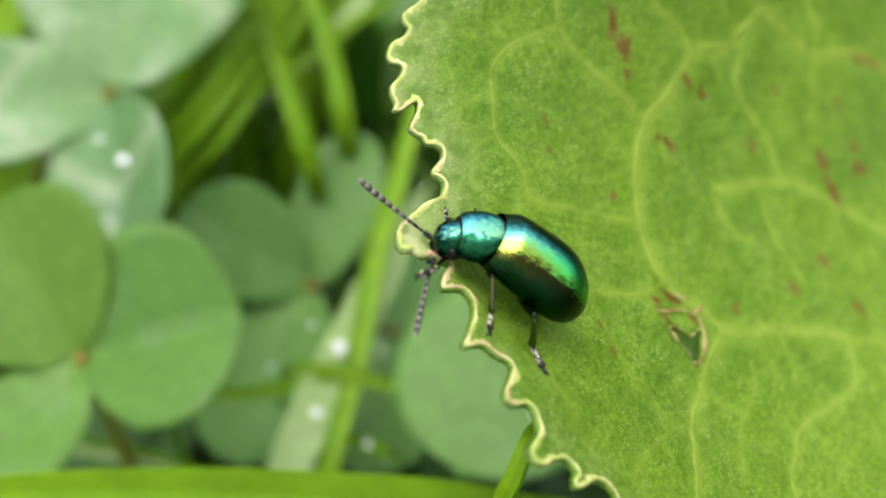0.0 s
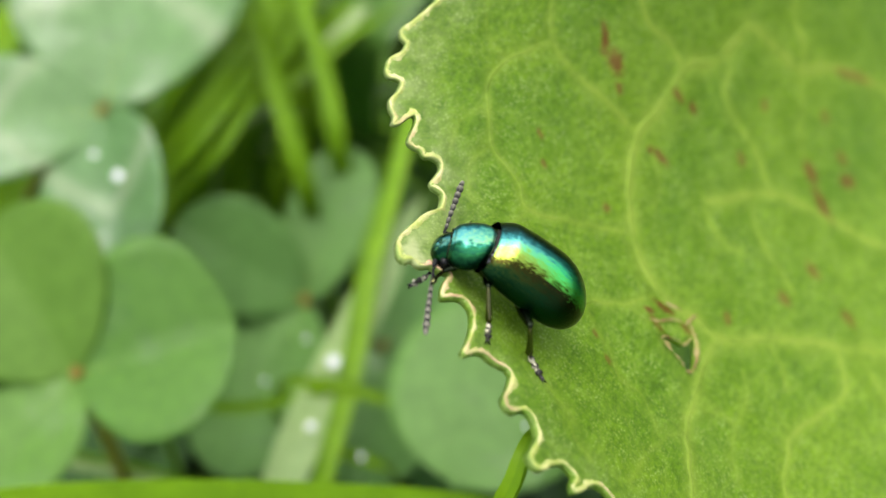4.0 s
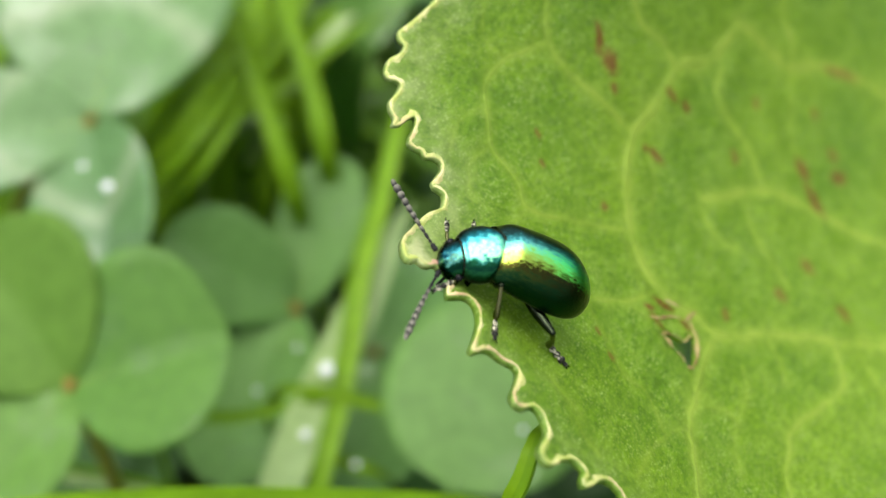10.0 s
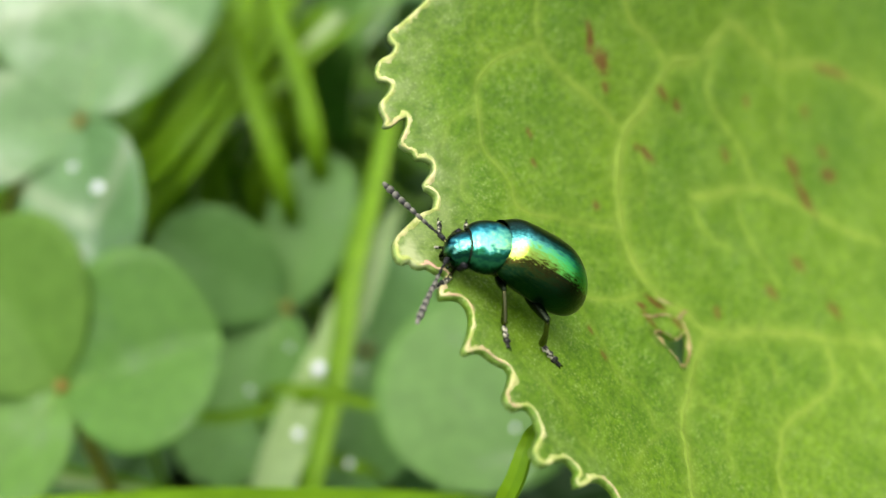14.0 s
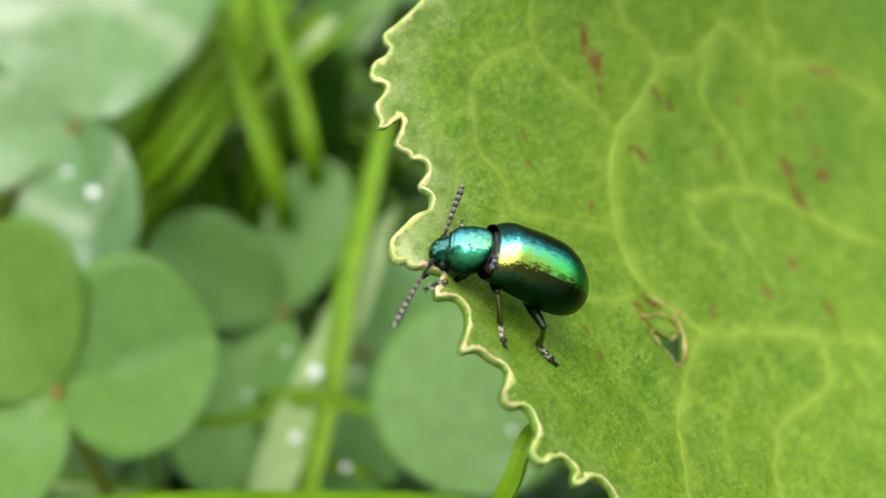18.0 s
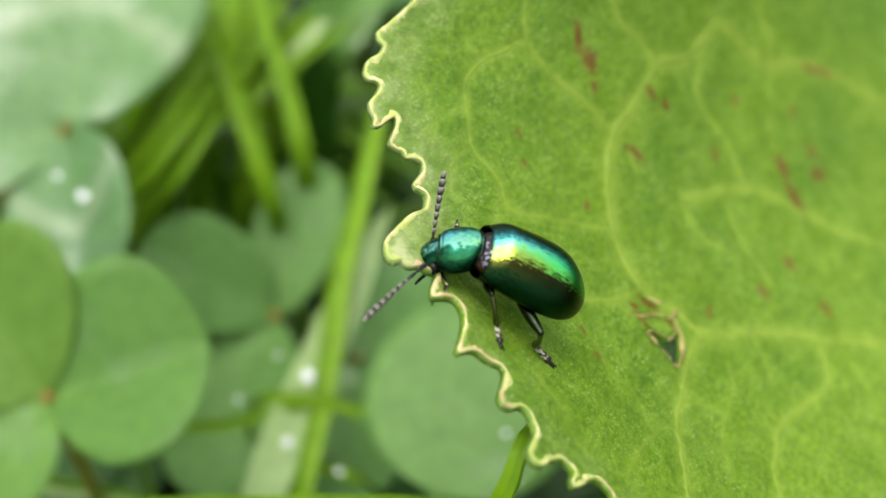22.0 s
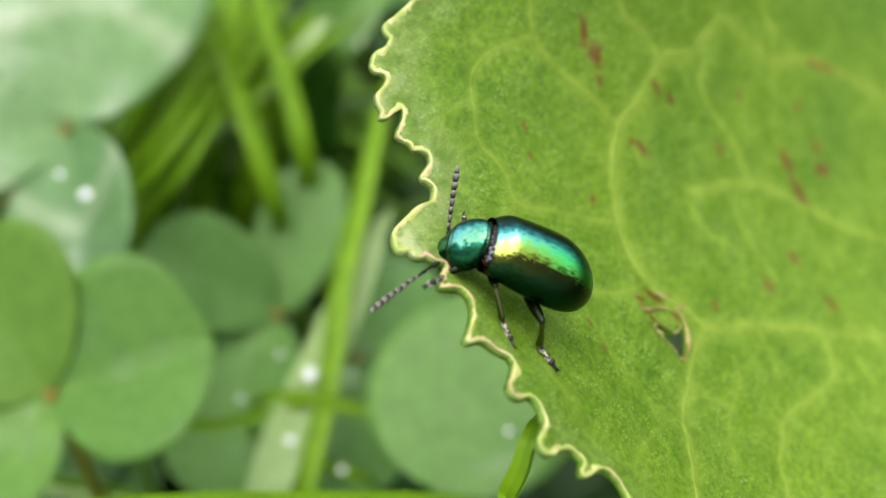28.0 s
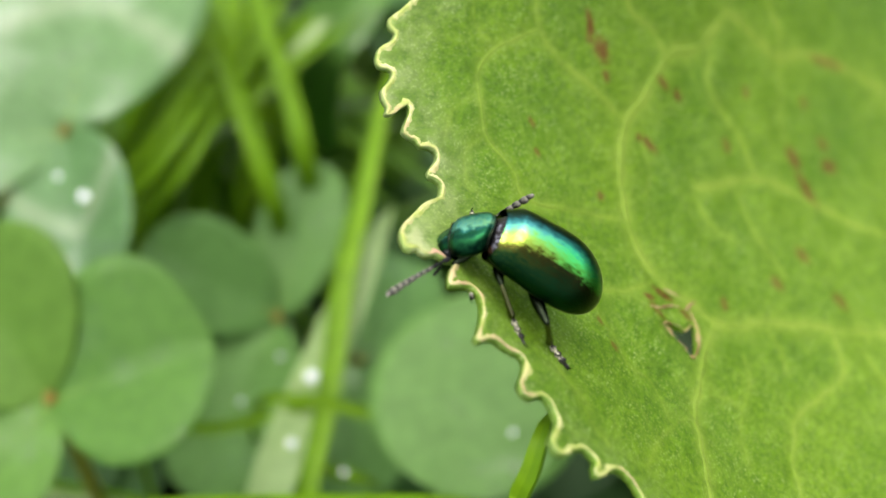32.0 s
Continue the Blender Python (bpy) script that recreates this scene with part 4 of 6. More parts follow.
grass_blade([(-24, 58, 0), (-25.1, 53.9, 16.7), (-22.5, 56.5, 24.0), (-19.6, 59.2, 27.9), (-16.4, 63.2, 29.0), (-12.4, 68.8, 27.6)], 2.4, (GRASS, GRASS), "bright green grass blade")
grass_blade([(-27, 54, 0), (-25.2, 53.8, 19.0), (-23.0, 55.5, 28.1), (-20.9, 57.6, 31.6), (-18.5, 62.9, 32.3), (-17.0, 71.1, 32.4)], 2.3, (GRASS, GRASS), "bright green grass blade")
grass_blade([(-20, 60, 0), (-19.2, 55.9, 15.6), (-17.9, 58.1, 22.6), (-16.3, 61.7, 27.0), (-14.5, 68.8, 27.6), (-14.0, 76.9, 27.7)], 2.2, (GRASS, GRASS), "bright green grass blade")
grass_blade([(-15, 64, 0), (-15.3, 59.2, 15.2), (-13.7, 62.0, 21.4), (-12.5, 66.8, 25.3), (-13.6, 73.5, 26.9), (-15.3, 79.3, 26.8)], 2.3, (GRASS, GRASS), "bright green grass blade")
grass_blade([(-20, 56, 0), (-20.1, 52.9, 18.5), (-18.5, 56.4, 28.5), (-16.0, 57.6, 31.6), (-13.5, 60.1, 30.7), (-11.2, 62.3, 26.2)], 1.3, (GRASS_PALE, GRASS), "pale thin grass blade bending over")
grass_blade([(-22, 66, 0), (-20.3, 60.5, 18.2), (-19.3, 64.4, 25.1), (-18.1, 68.1, 28.4), (-16.8, 72.3, 29.7), (-16.1, 79.7, 29.3)], 2.6, (GRASS, GRASS), "bright green grass blade")
grass_blade([(-20, 68, 0), (-18.5, 63.4, 17.6), (-17.6, 66.7, 23.0), (-16.1, 69.9, 27.1), (-15.0, 74.6, 28.7), (-15.0, 81.6, 28.1)], 2.4, (GRASS, GRASS), "bright green grass blade")
grass_blade([(-28, 62, 0), (-24.0, 60.5, 18.2), (-21.9, 63.3, 25.6), (-19.9, 67.0, 28.9), (-18.9, 72.1, 30.7), (-18.5, 79.0, 30.0)], 2.6, (GRASS, GRASS), "bright green grass blade")
grass_blade([(-12, 70, 0), (-12.3, 64.6, 16.0), (-11.1, 67.8, 22.4), (-9.6, 70.8, 25.3), (-7.6, 75.1, 26.7), (-5.2, 80.7, 25.3)], 2.2, (GRASS, GRASS), "bright green grass blade")
grass_blade([(-16, 74, 0), (-17.2, 65.5, 16.5), (-13.7, 67.4, 24.5), (-10.6, 69.2, 27.9), (-7.3, 72.1, 29.5), (-3.4, 78.3, 28.5)], 3.6, (GRASS_PALE, GRASS), "pale green grass blade leaning over")
grass_blade([(-14, 76, 0), (-16.1, 64.9, 11.5), (-14.5, 68.4, 18.2), (-13.4, 71.8, 22.5), (-12.9, 76.5, 25.2), (-12.8, 82.6, 26.4)], 3.4, (GRASS, GRASS), "bright green grass blade")
grass_blade([(-24, 72, 0), (-29.3, 61.3, 14.0), (-25.6, 63.2, 19.8), (-22.7, 66.2, 22.7), (-20.3, 70.1, 23.7), (-17.2, 76.5, 22.8)], 3.6, (GRASS, GRASS), "bright green grass blade")
grass_blade([(-18, 74, 0), (-22.9, 63.0, 10.4), (-21.1, 65.5, 16.5), (-19.8, 70.1, 20.3), (-19.4, 76.0, 22.5), (-19.8, 82.7, 24.1)], 3.4, (GRASS, GRASS), "bright green grass blade")
grass_blade([(-50, 40, 0), (-41.3, 50.9, 21.9), (-36.4, 52.1, 27.2), (-33.2, 53.8, 29.4), (-31.2, 56.4, 29.7), (-30.6, 61.1, 27.8)], 3.2, (GRASS, GRASS), "bright green grass blade behind the clover")
grass_blade([(-60, 80, 0), (-52.2, 73.1, 13.9), (-44.1, 73.6, 21.2), (-40.1, 74.6, 24.1), (-36.3, 77.9, 26.0), (-33.1, 82.6, 26.4)], 4.2, (GRASS, GRASS), "bright green grass blade behind the clover")
grass_blade([(-30, 74, 0), (-28.0, 63.1, 8.1), (-26.1, 66.3, 13.5), (-25.1, 70.4, 18.2), (-22.4, 74.8, 20.7), (-19.0, 82.6, 21.8)], 3.6, (GRASS, GRASS), "bright green grass blade")

# ---- the beetle: x forward, y to its left, z up its back ----


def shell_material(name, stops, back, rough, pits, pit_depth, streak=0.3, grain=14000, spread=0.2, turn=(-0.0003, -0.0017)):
    """Metal shell: iridescent tint plus painted highlight and dark reflection, by slope and from front to tail."""
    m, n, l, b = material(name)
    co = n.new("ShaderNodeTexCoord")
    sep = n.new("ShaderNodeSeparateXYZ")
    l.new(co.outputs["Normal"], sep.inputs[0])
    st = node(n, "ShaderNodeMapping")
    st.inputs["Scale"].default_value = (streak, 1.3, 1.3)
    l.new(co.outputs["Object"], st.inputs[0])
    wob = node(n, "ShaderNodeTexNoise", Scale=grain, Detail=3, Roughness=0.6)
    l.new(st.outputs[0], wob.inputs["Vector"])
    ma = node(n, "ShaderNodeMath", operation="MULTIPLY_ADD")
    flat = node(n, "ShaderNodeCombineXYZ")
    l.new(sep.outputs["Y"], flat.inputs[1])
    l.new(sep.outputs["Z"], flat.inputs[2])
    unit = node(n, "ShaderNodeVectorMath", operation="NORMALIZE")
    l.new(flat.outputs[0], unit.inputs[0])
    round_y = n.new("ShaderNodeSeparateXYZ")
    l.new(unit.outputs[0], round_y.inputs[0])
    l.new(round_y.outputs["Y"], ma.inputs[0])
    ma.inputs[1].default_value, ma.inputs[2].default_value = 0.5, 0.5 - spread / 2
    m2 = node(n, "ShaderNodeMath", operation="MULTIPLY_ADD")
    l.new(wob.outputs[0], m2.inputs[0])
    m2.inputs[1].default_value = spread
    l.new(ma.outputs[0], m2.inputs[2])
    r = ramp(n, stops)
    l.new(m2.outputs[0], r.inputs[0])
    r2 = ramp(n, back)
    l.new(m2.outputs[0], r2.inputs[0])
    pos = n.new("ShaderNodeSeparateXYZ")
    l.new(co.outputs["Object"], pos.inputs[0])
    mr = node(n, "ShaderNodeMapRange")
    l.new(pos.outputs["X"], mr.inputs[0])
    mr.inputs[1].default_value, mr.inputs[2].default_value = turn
    # rear-facing slopes are painted darker, in place of dark surroundings mirrored there
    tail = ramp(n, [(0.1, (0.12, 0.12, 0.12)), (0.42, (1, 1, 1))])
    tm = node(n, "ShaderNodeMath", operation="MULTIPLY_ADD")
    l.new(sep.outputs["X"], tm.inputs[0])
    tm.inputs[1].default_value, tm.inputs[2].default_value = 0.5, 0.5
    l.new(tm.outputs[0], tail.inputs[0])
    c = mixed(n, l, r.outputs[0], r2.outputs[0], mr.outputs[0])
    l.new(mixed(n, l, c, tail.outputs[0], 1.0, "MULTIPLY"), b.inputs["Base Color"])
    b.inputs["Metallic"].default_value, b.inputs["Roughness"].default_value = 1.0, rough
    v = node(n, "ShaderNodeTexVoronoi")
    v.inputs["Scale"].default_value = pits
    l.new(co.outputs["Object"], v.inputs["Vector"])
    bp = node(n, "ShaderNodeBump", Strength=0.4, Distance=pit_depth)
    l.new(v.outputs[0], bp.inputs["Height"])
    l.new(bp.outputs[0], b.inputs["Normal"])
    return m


# bright band and near-black flank: reflections of sky and dark side painted in
SHELL = shell_material("elytron_tint_and_reflection",
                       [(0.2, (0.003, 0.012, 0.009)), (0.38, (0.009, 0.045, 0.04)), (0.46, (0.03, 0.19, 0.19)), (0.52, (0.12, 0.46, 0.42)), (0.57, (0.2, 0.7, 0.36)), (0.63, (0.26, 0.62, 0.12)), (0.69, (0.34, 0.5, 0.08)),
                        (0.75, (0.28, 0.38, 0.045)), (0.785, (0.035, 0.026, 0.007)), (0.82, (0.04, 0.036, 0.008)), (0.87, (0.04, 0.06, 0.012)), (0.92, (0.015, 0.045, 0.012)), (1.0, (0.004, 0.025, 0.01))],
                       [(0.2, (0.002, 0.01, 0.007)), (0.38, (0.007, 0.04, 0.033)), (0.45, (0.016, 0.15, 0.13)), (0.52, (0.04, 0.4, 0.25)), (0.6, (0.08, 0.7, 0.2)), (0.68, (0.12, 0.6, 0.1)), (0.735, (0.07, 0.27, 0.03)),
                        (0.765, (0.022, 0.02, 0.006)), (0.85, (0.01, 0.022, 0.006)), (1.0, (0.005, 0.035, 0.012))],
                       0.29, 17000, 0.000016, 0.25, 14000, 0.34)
# highlight and dark lower half of the neck shield, painted by slope
SHIELD = [(0.16, (0.002, 0.012, 0.01)), (0.26, (0.005, 0.04, 0.036)), (0.35, (0.01, 0.1, 0.12)), (0.43, (0.04, 0.26, 0.31)), (0.495, (0.11, 0.42, 0.4)), (0.54, (0.2, 0.5, 0.34)), (0.57, (0.1, 0.36, 0.27)), (0.6, (0.02, 0.14, 0.11)), (0.645, (0.008, 0.06, 0.024)),
          (0.75, (0.005, 0.035, 0.02)), (0.84, (0.014, 0.09, 0.03)), (1.0, (0.002, 0.014, 0.007))]
SHIELD_REAR = [(p, (c[0] * 1.25, c[1] * 1.05, c[2] * 0.68) if 0.4 < p < 0.6 else c) for p, c in SHIELD]
PRONOTUM = shell_material("iridescent_pronotum", SHIELD, SHIELD_REAR, 0.35, 15000, 0.000012, 1.0, 5500, 0.34, (0.0009, 0.0002))
# the head takes the shield's painted highlight and dark half, dimmed
HEAD = shell_material("head_tint_and_reflection", [(p, tuple(0.6 * q for q in c)) for p, c in SHIELD], [(p, tuple(0.6 * q for q in c)) for p, c in SHIELD], 0.22, 15000, 0.000012, 1.0, 5500, 0.34)


def dark_material(name, col, rough, metal=0.6):
    m, n, l, b = material(name)
    t = noise_tex(n, l, 6000, 4)
    l.new(mixed(n, l, col, tuple(c * 2.2 for c in col), t.outputs[0]), b.inputs["Base Color"])
    b.inputs["Metallic"].default_value, b.inputs["Roughness"].default_value = metal, rough
    b.inputs["Specular IOR Level"].default_value = 0.15
    bp = node(n, "ShaderNodeBump", Strength=0.3, Distance=0.00001)
    l.new(t.outputs[0], bp.inputs["Height"])
    l.new(bp.outputs[0], b.inputs["Normal"])
    return m


def blotched(m, pale, scale, at):
    """Pale membrane or hair showing in patches."""
    n, l = m.node_tree.nodes, m.node_tree.links
    b = n["Principled BSDF"]
    r = ramp(n, [(at, (0, 0, 0)), (at + 0.06, (1, 1, 1))])
    l.new(noise_tex(n, l, scale, 3).outputs[0], r.inputs[0])
    l.new(mixed(n, l, b.inputs["Base Color"].links[0].from_socket, pale, r.outputs[0]), b.inputs["Base Color"])
    return m


LEGS = dark_material("dark_metallic_leg", (0.012, 0.016, 0.009), 0.22, 1.0)
# shin metal lighter than the leg's, to carry the shine along it
SHIN = dark_material("shin_metal_with_shine", (0.075, 0.075, 0.03), 0.26, 1.0)
RUST = dark_material("orange_brown_skin", (0.022, 0.009, 0.002), 0.4, 0.0)
HINGE = blotched(dark_material("brownish_grey_hinge", (0.012, 0.011, 0.011), 0.35, 0.2), (0.2, 0.2, 0.24), 6500, 0.55)
FEELER = dark_material("black_antenna", (0.008, 0.008, 0.008), 0.45, 0.2)
PAD = blotched(dark_material("hairy_pale_foot", (0.012, 0.012, 0.009), 0.3, 0.2), (0.38, 0.36, 0.26), 6500, 0.53)
BEAD = dark_material("black_bead_with_pale_tip", (0.01, 0.01, 0.009), 0.5, 0.0)


def pale_tips(m):
    """Pale hairs at the outer end of each bead."""
    n, l = m.node_tree.nodes, m.node_tree.links
    b = n["Principled BSDF"]
    sep = n.new("ShaderNodeSeparateXYZ")
    l.new(n.new("ShaderNodeTexCoord").outputs["Generated"], sep.inputs[0])
    r = ramp(n, [(0.3, (0, 0, 0)), (0.65, (0.45,) * 3), (1.0, (0.85,) * 3)])
    rough = node(n, "ShaderNodeMath", operation="MULTIPLY_ADD")
    l.new(noise_tex(n, l, 9000, 3, 0.6).outputs[0], rough.inputs[0])
    rough.inputs[1].default_value = 0.6
    l.new(sep.outputs["X"], rough.inputs[2])
    low = node(n, "ShaderNodeMath", operation="SUBTRACT")
    l.new(rough.outputs[0], low.inputs[0])
    low.inputs[1].default_value = 0.3
    l.new(low.outputs[0], r.inputs[0])
    old = b.inputs["Base Color"].links[0].from_socket
    l.new(mixed(n, l, old, (0.25, 0.24, 0.18), r.outputs[0]), b.inputs["Base Color"])


pale_tips(BEAD)
EYE = dark_material("black_eye", (0.004, 0.004, 0.004), 0.15, 0.0)

E_L, E_W, E_H, E_D = 3.79, 1.27, 1.25, 0.47       # wing cases: length, half width, height above and depth below the rim


def back_profile(s):
    """Half width (0..1) and height (0..1) of the wing cases at s from their front to the tail."""
    w = (0.80 + 0.45 * s - 0.30 * s * s) * max(0.0, 1 - max(0, (s - 0.5) / 0.5) ** 2.35) ** 0.5
    h = (0.72 + 0.85 * s - 0.85 * s * s) * max(0.0, 1 - max(0, (s - 0.55) / 0.45) ** 2.0) ** 0.5
    return w, h


def build_beetle():
    b = thing("beetle", Matrix.Identity(4), "shiny metallic green leaf beetle feeding on the dock leaf", "beetle")
    for sgn in (1, -1):
        n, k = 40, 26
        verts, faces = [], []
        for i in range(n + 1):
            s = (i / n) ** 1.4
            s = 1 - (1 - s) ** 1.5
            w, h = back_profile(min(s, 0.9995))
            for j in range(k + 1):
                a = -0.42 + (math.pi / 2 + 0.42) * j / k       # from under the rim up to the seam
                y = math.cos(a) * E_W * w if a > 0 else E_W * w * (1 - 0.45 * (1 - math.cos(a * 2)))
                z = math.sin(a) * (E_H * h if a > 0 else E_D * 0.9)
                shoulder = 0.03 * math.exp(-((s - 0.12) / 0.09) ** 2 - ((a - 0.6) / 0.3) ** 2)
                front = 0.38 * math.exp(-(s / 0.07) ** 2)
                verts.append((-s * E_L + 0.24, sgn * (y + 0.001) * (1 - front * 0.3), z * (1 - front) + shoulder))
        for i in range(n):
            for j in range(k):
                q = i * (k + 1) + j
                f = (q, q + 1, q + k + 2, q + k + 1)
                faces.append(f if sgn > 0 else f[::-1])
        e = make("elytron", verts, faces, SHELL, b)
        inner = e.modifiers.new("thickness", "SOLIDIFY")
        inner.thickness, inner.use_rim = 0.00005, False

    def belly(s, a):
        w, h = back_profile(s * 0.96 + 0.005)
        t = 2 * math.pi * a
        return (-s * (E_L - 0.12) + 0.18, math.cos(t) * E_W * 0.86 * w, -0.1 + math.sin(t) * (0.62 if t > math.pi else 0.3))
    v, f = dome(belly, 24, 24)
    make("abdomen", v, f, LEGS, b, "dark abdomen under the wing cases")
    v, f = capsule((-0.03, 0, 0.70), (-0.36, 0, 0.90), 0.15, 0.04, 10, 4, 0.25)
    make("scutellum", v, f, LEGS, b, "small dark triangle between the wing cases")
    v, f = dome(lambda s, a: (0.42 - 0.7 * s, 0.74 * math.sin(math.pi * (0.16 + 0.6 * s)) * math.cos(2 * math.pi * a),
                              (0.62 if a < 0.5 else 0.5) * math.sin(math.pi * (0.14 + 0.6 * s)) * math.sin(2 * math.pi * a)), 14, 30)
    make("thorax", v, f, HINGE, b, "grey and black skin behind the neck shield")
    for sgn in (1, -1):
        v, f = capsule((0.45, sgn * 0.46, -0.02), (0.12, sgn * 0.58, -0.08), 0.13, 0.14, 12, 4, 0.8)
        make("neck_skin", v, f, RUST, b, "orange-brown skin between neck shield and wing case")
    v, f = capsule((-E_L + 0.23, -0.05, 0.12), (-E_L + 0.36, -0.05, 0.1), 0.07, 0.13, 10, 4, 0.8)
    make("tail_tip", v, f, LEGS, b, "dark tip of the abdomen")

    def shield(s, a):
        t = 2 * math.pi * a
        ends = max(0.0, 1 - abs(2 * s - 1) ** 5) ** 0.5
        w = (0.97 - 0.16 * s + 0.15 * math.sin(math.pi * s)) * (0.72 + 0.28 * ends) * (1 if 0 < s < 1 else 0.75) * 0.855
        up = math.sin(t)
        z = up * (0.66 - 0.13 * s) * (0.66 + 0.34 * ends) if up > 0 else up * 0.32 * (0.72 + 0.28 * ends)
        y = math.copysign(abs(math.cos(t)) ** (0.72 if up > 0 else 1.3), math.cos(t)) * w
        corner = 0.13 * (abs(y) / 0.95) ** 3 * max(0.0, s - 0.55) / 0.45
        groove = -0.035 * (math.exp(-((s - 0.93) / 0.02) ** 2) + math.exp(-((s - 0.06) / 0.02) ** 2)) * (1 if up > 0 else 0)
        sweep = (0.48 * (abs(y) / 0.95) ** 2.5 + 0.44 * max(0.0, -up)) * (1 - s)
        return (-0.13 + s * 1.38 + sweep + corner, y, z - 0.10 * s + groove)
    v, f = dome(shield, 44, 44)
    nv = len(v)
    v += [(0.15, 0, 0.0), (1.2, 0, -0.1)]
    f += [(nv, (k + 1) % 44, k) for k in range(44)] + [(nv + 1, 44 * 44 + k, 44 * 44 + (k + 1) % 44) for k in range(44)]
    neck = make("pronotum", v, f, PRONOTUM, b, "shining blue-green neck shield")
    for s, name in ((0.985, "front_rim"), (0.02, "rear_rim")):
        line = [Vector(shield(s, 0.5 * k / 24)) for k in range(25)]
        v, f = tube(line, [0.022 + 0.018 * math.sin(math.pi * k / 24) for k in range(25)], 7)
        make(name, v, f, LEGS, neck, "dark raised rim of the neck shield")

    def skull(s, a):
        t = 2 * math.pi * a
        r = (1 - abs(1.5 * s - 0.5) ** 3) ** 0.5 if abs(1.5 * s - 0.5) < 1 else 0.02
        y = math.cos(t) * 0.63 * max(r, 0.02)
        # a forked groove runs over the brow
        fork = abs(abs(y) - max(0.0, s - 0.45) * 0.55)
        dent = 0.05 * math.exp(-(fork / 0.045) ** 2) * math.exp(-((s - 0.6) / 0.22) ** 2) if math.sin(t) > 0 else 0
        return (-0.15 + s * 0.95, y, math.sin(t) * (0.48 if math.sin(t) > 0 else 0.42) * max(r, 0.02) - 0.22 * s - dent)
    v, f = dome(skull, 40, 48)
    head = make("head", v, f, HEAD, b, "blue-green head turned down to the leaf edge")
    for sgn in (1, -1):
        v, f = capsule((0.26, sgn * 0.54, 0.03), (0.38, sgn * 0.54, -0.14), 0.15, 0.14, 14, 5)
        make("eye", v, f, EYE, head, "black eye")
        v, f = capsule((0.72, sgn * 0.14, -0.3), (0.88, sgn * 0.05, -0.46), 0.12, 0.05, 8, 3)
        make("jaw", v, f, LEGS, head, "dark jaw")
        p = Vector((0.62, sgn * 0.3, -0.42))
        for k in range(3):
            q = p + Vector((0.12, sgn * 0.05, -0.06))
            v, f = capsule(p, q - Vector((0.02, 0, 0)), 0.045, 0.06 - 0.008 * k, 8, 3)
            make("palp", v, f, PAD if k == 2 else LEGS, head, "short dark feeler beside the jaws")
            p = q
        v, f = capsule((0.55, sgn * 0.22, 0.0), (0.6, sgn * 0.24, 0.03), 0.09, 0.07, 10, 4)
        make("antenna_socket", v, f, HEAD, head)
    v, f = capsule((0.68, -0.18, -0.17), (0.68, 0.18, -0.17), 0.12, 0.12, 10, 4)
    make("upper_lip", v, f, LEGS, head)
    feelers = []
    for sgn in (1, -1):
        v, f = capsule((0, 0, 0), (0.16, 0, 0), 0.085, 0.075)
        a = make("antenna", v, f, FEELER, b, "black beaded antenna thickening to its tip")
        x = 0.22
        for i in range(10):
            ln = 0.25 if i else 0.16
            r = 0.046 + 0.0088 * i
            bend = 0.001 * i * i
            end = 0.55 if i == 9 else 1.0
            v, f = capsule((x + 0.01, sgn * bend, 0), (x + ln - 0.055, sgn * (bend + 0.004 * i), 0), r * 0.66, r * end, 10, 3, 1, (0, 0, 1), 0.12)
            make("antenna_bead", v, f, BEAD if i > 1 else FEELER, a)
            x += ln
        feelers.append(a)
    legs = []
    # hip; lengths of thigh, shin and foot; thickness; the way that the knee points
    frames = [
        ((0.45, 0.45, -0.48), (0.8, 0.92, 0.68), 0.75, (0.5, 0.4, -0.5)),
        ((-0.25, 0.60, -0.45), (0.78, 1.1, 0.9), 0.9, (0.3, 1.1, 0.8)),
        ((-1.50, 0.60, -0.45), (1.45, 1.2, 0.9), 1.1, (0.0, 1.1, 0.8)),
        ((0.45, -0.45, -0.48), (0.9, 0.95, 0.62), 0.5, (0.2, 0.3, -0.8)),
        ((-0.25, -0.60, -0.45), (1.0, 1.2, 0.8), 0.9, (0.5, -0.2, -0.9)),
        ((-1.50, -0.60, -0.45), (1.4, 1.2, 0.9), 1.1, (0.0, -1.0, 0.6)),
    ]
    for hip, (thigh, shin, sole), fat, pole in frames:
        v, f = capsule((0, 0, 0), (thigh, 0, 0), 0.12 * fat, 0.095 * fat, 12, 4, 1, (0, 0, 1), 0.55)
        leg = make("leg", v, f, LEGS, b, "dark metallic jointed leg")
        line = spline([(0, 0, 0), (shin * 0.5, 0, 0.06 * fat), (shin, 0, 0)], 6)
        v, f = tube(line, [fat * r for r in (0.05, 0.072, 0.078, 0.075, 0.075, 0.078, 0.082, 0.088, 0.095, 0.105, 0.115, 0.12, 0.075)], 10)
        lower = make("shin", v, f, SHIN, leg)
        sock = []
        for i in range(4):
            p0, p1 = sole * (i / 4 + 0.03), sole * ((i + 1) / 4 - 0.06)
            wide = (0.11, 0.12, 0.135, 0.075)[i]
            v, f = capsule((p0, 0, 0), (p1, 0, 0), 0.055, wide * (0.7 + 0.3 * fat), 10, 3, 0.62)
            sock.append(make("foot_segment", v, f, PAD, leg))
        for sgn in (1, -1):
            v, f = tube(spline([(sole - 0.05, 0, 0), (sole + 0.05, 0.05 * sgn, 0.02), (sole + 0.1, 0.08 * sgn, -0.04)], 3), [0.032, 0.03, 0.028, 0.025, 0.02, 0.014, 0.008], 6)
            sock.append(make("claw", v, f, LEGS, leg))
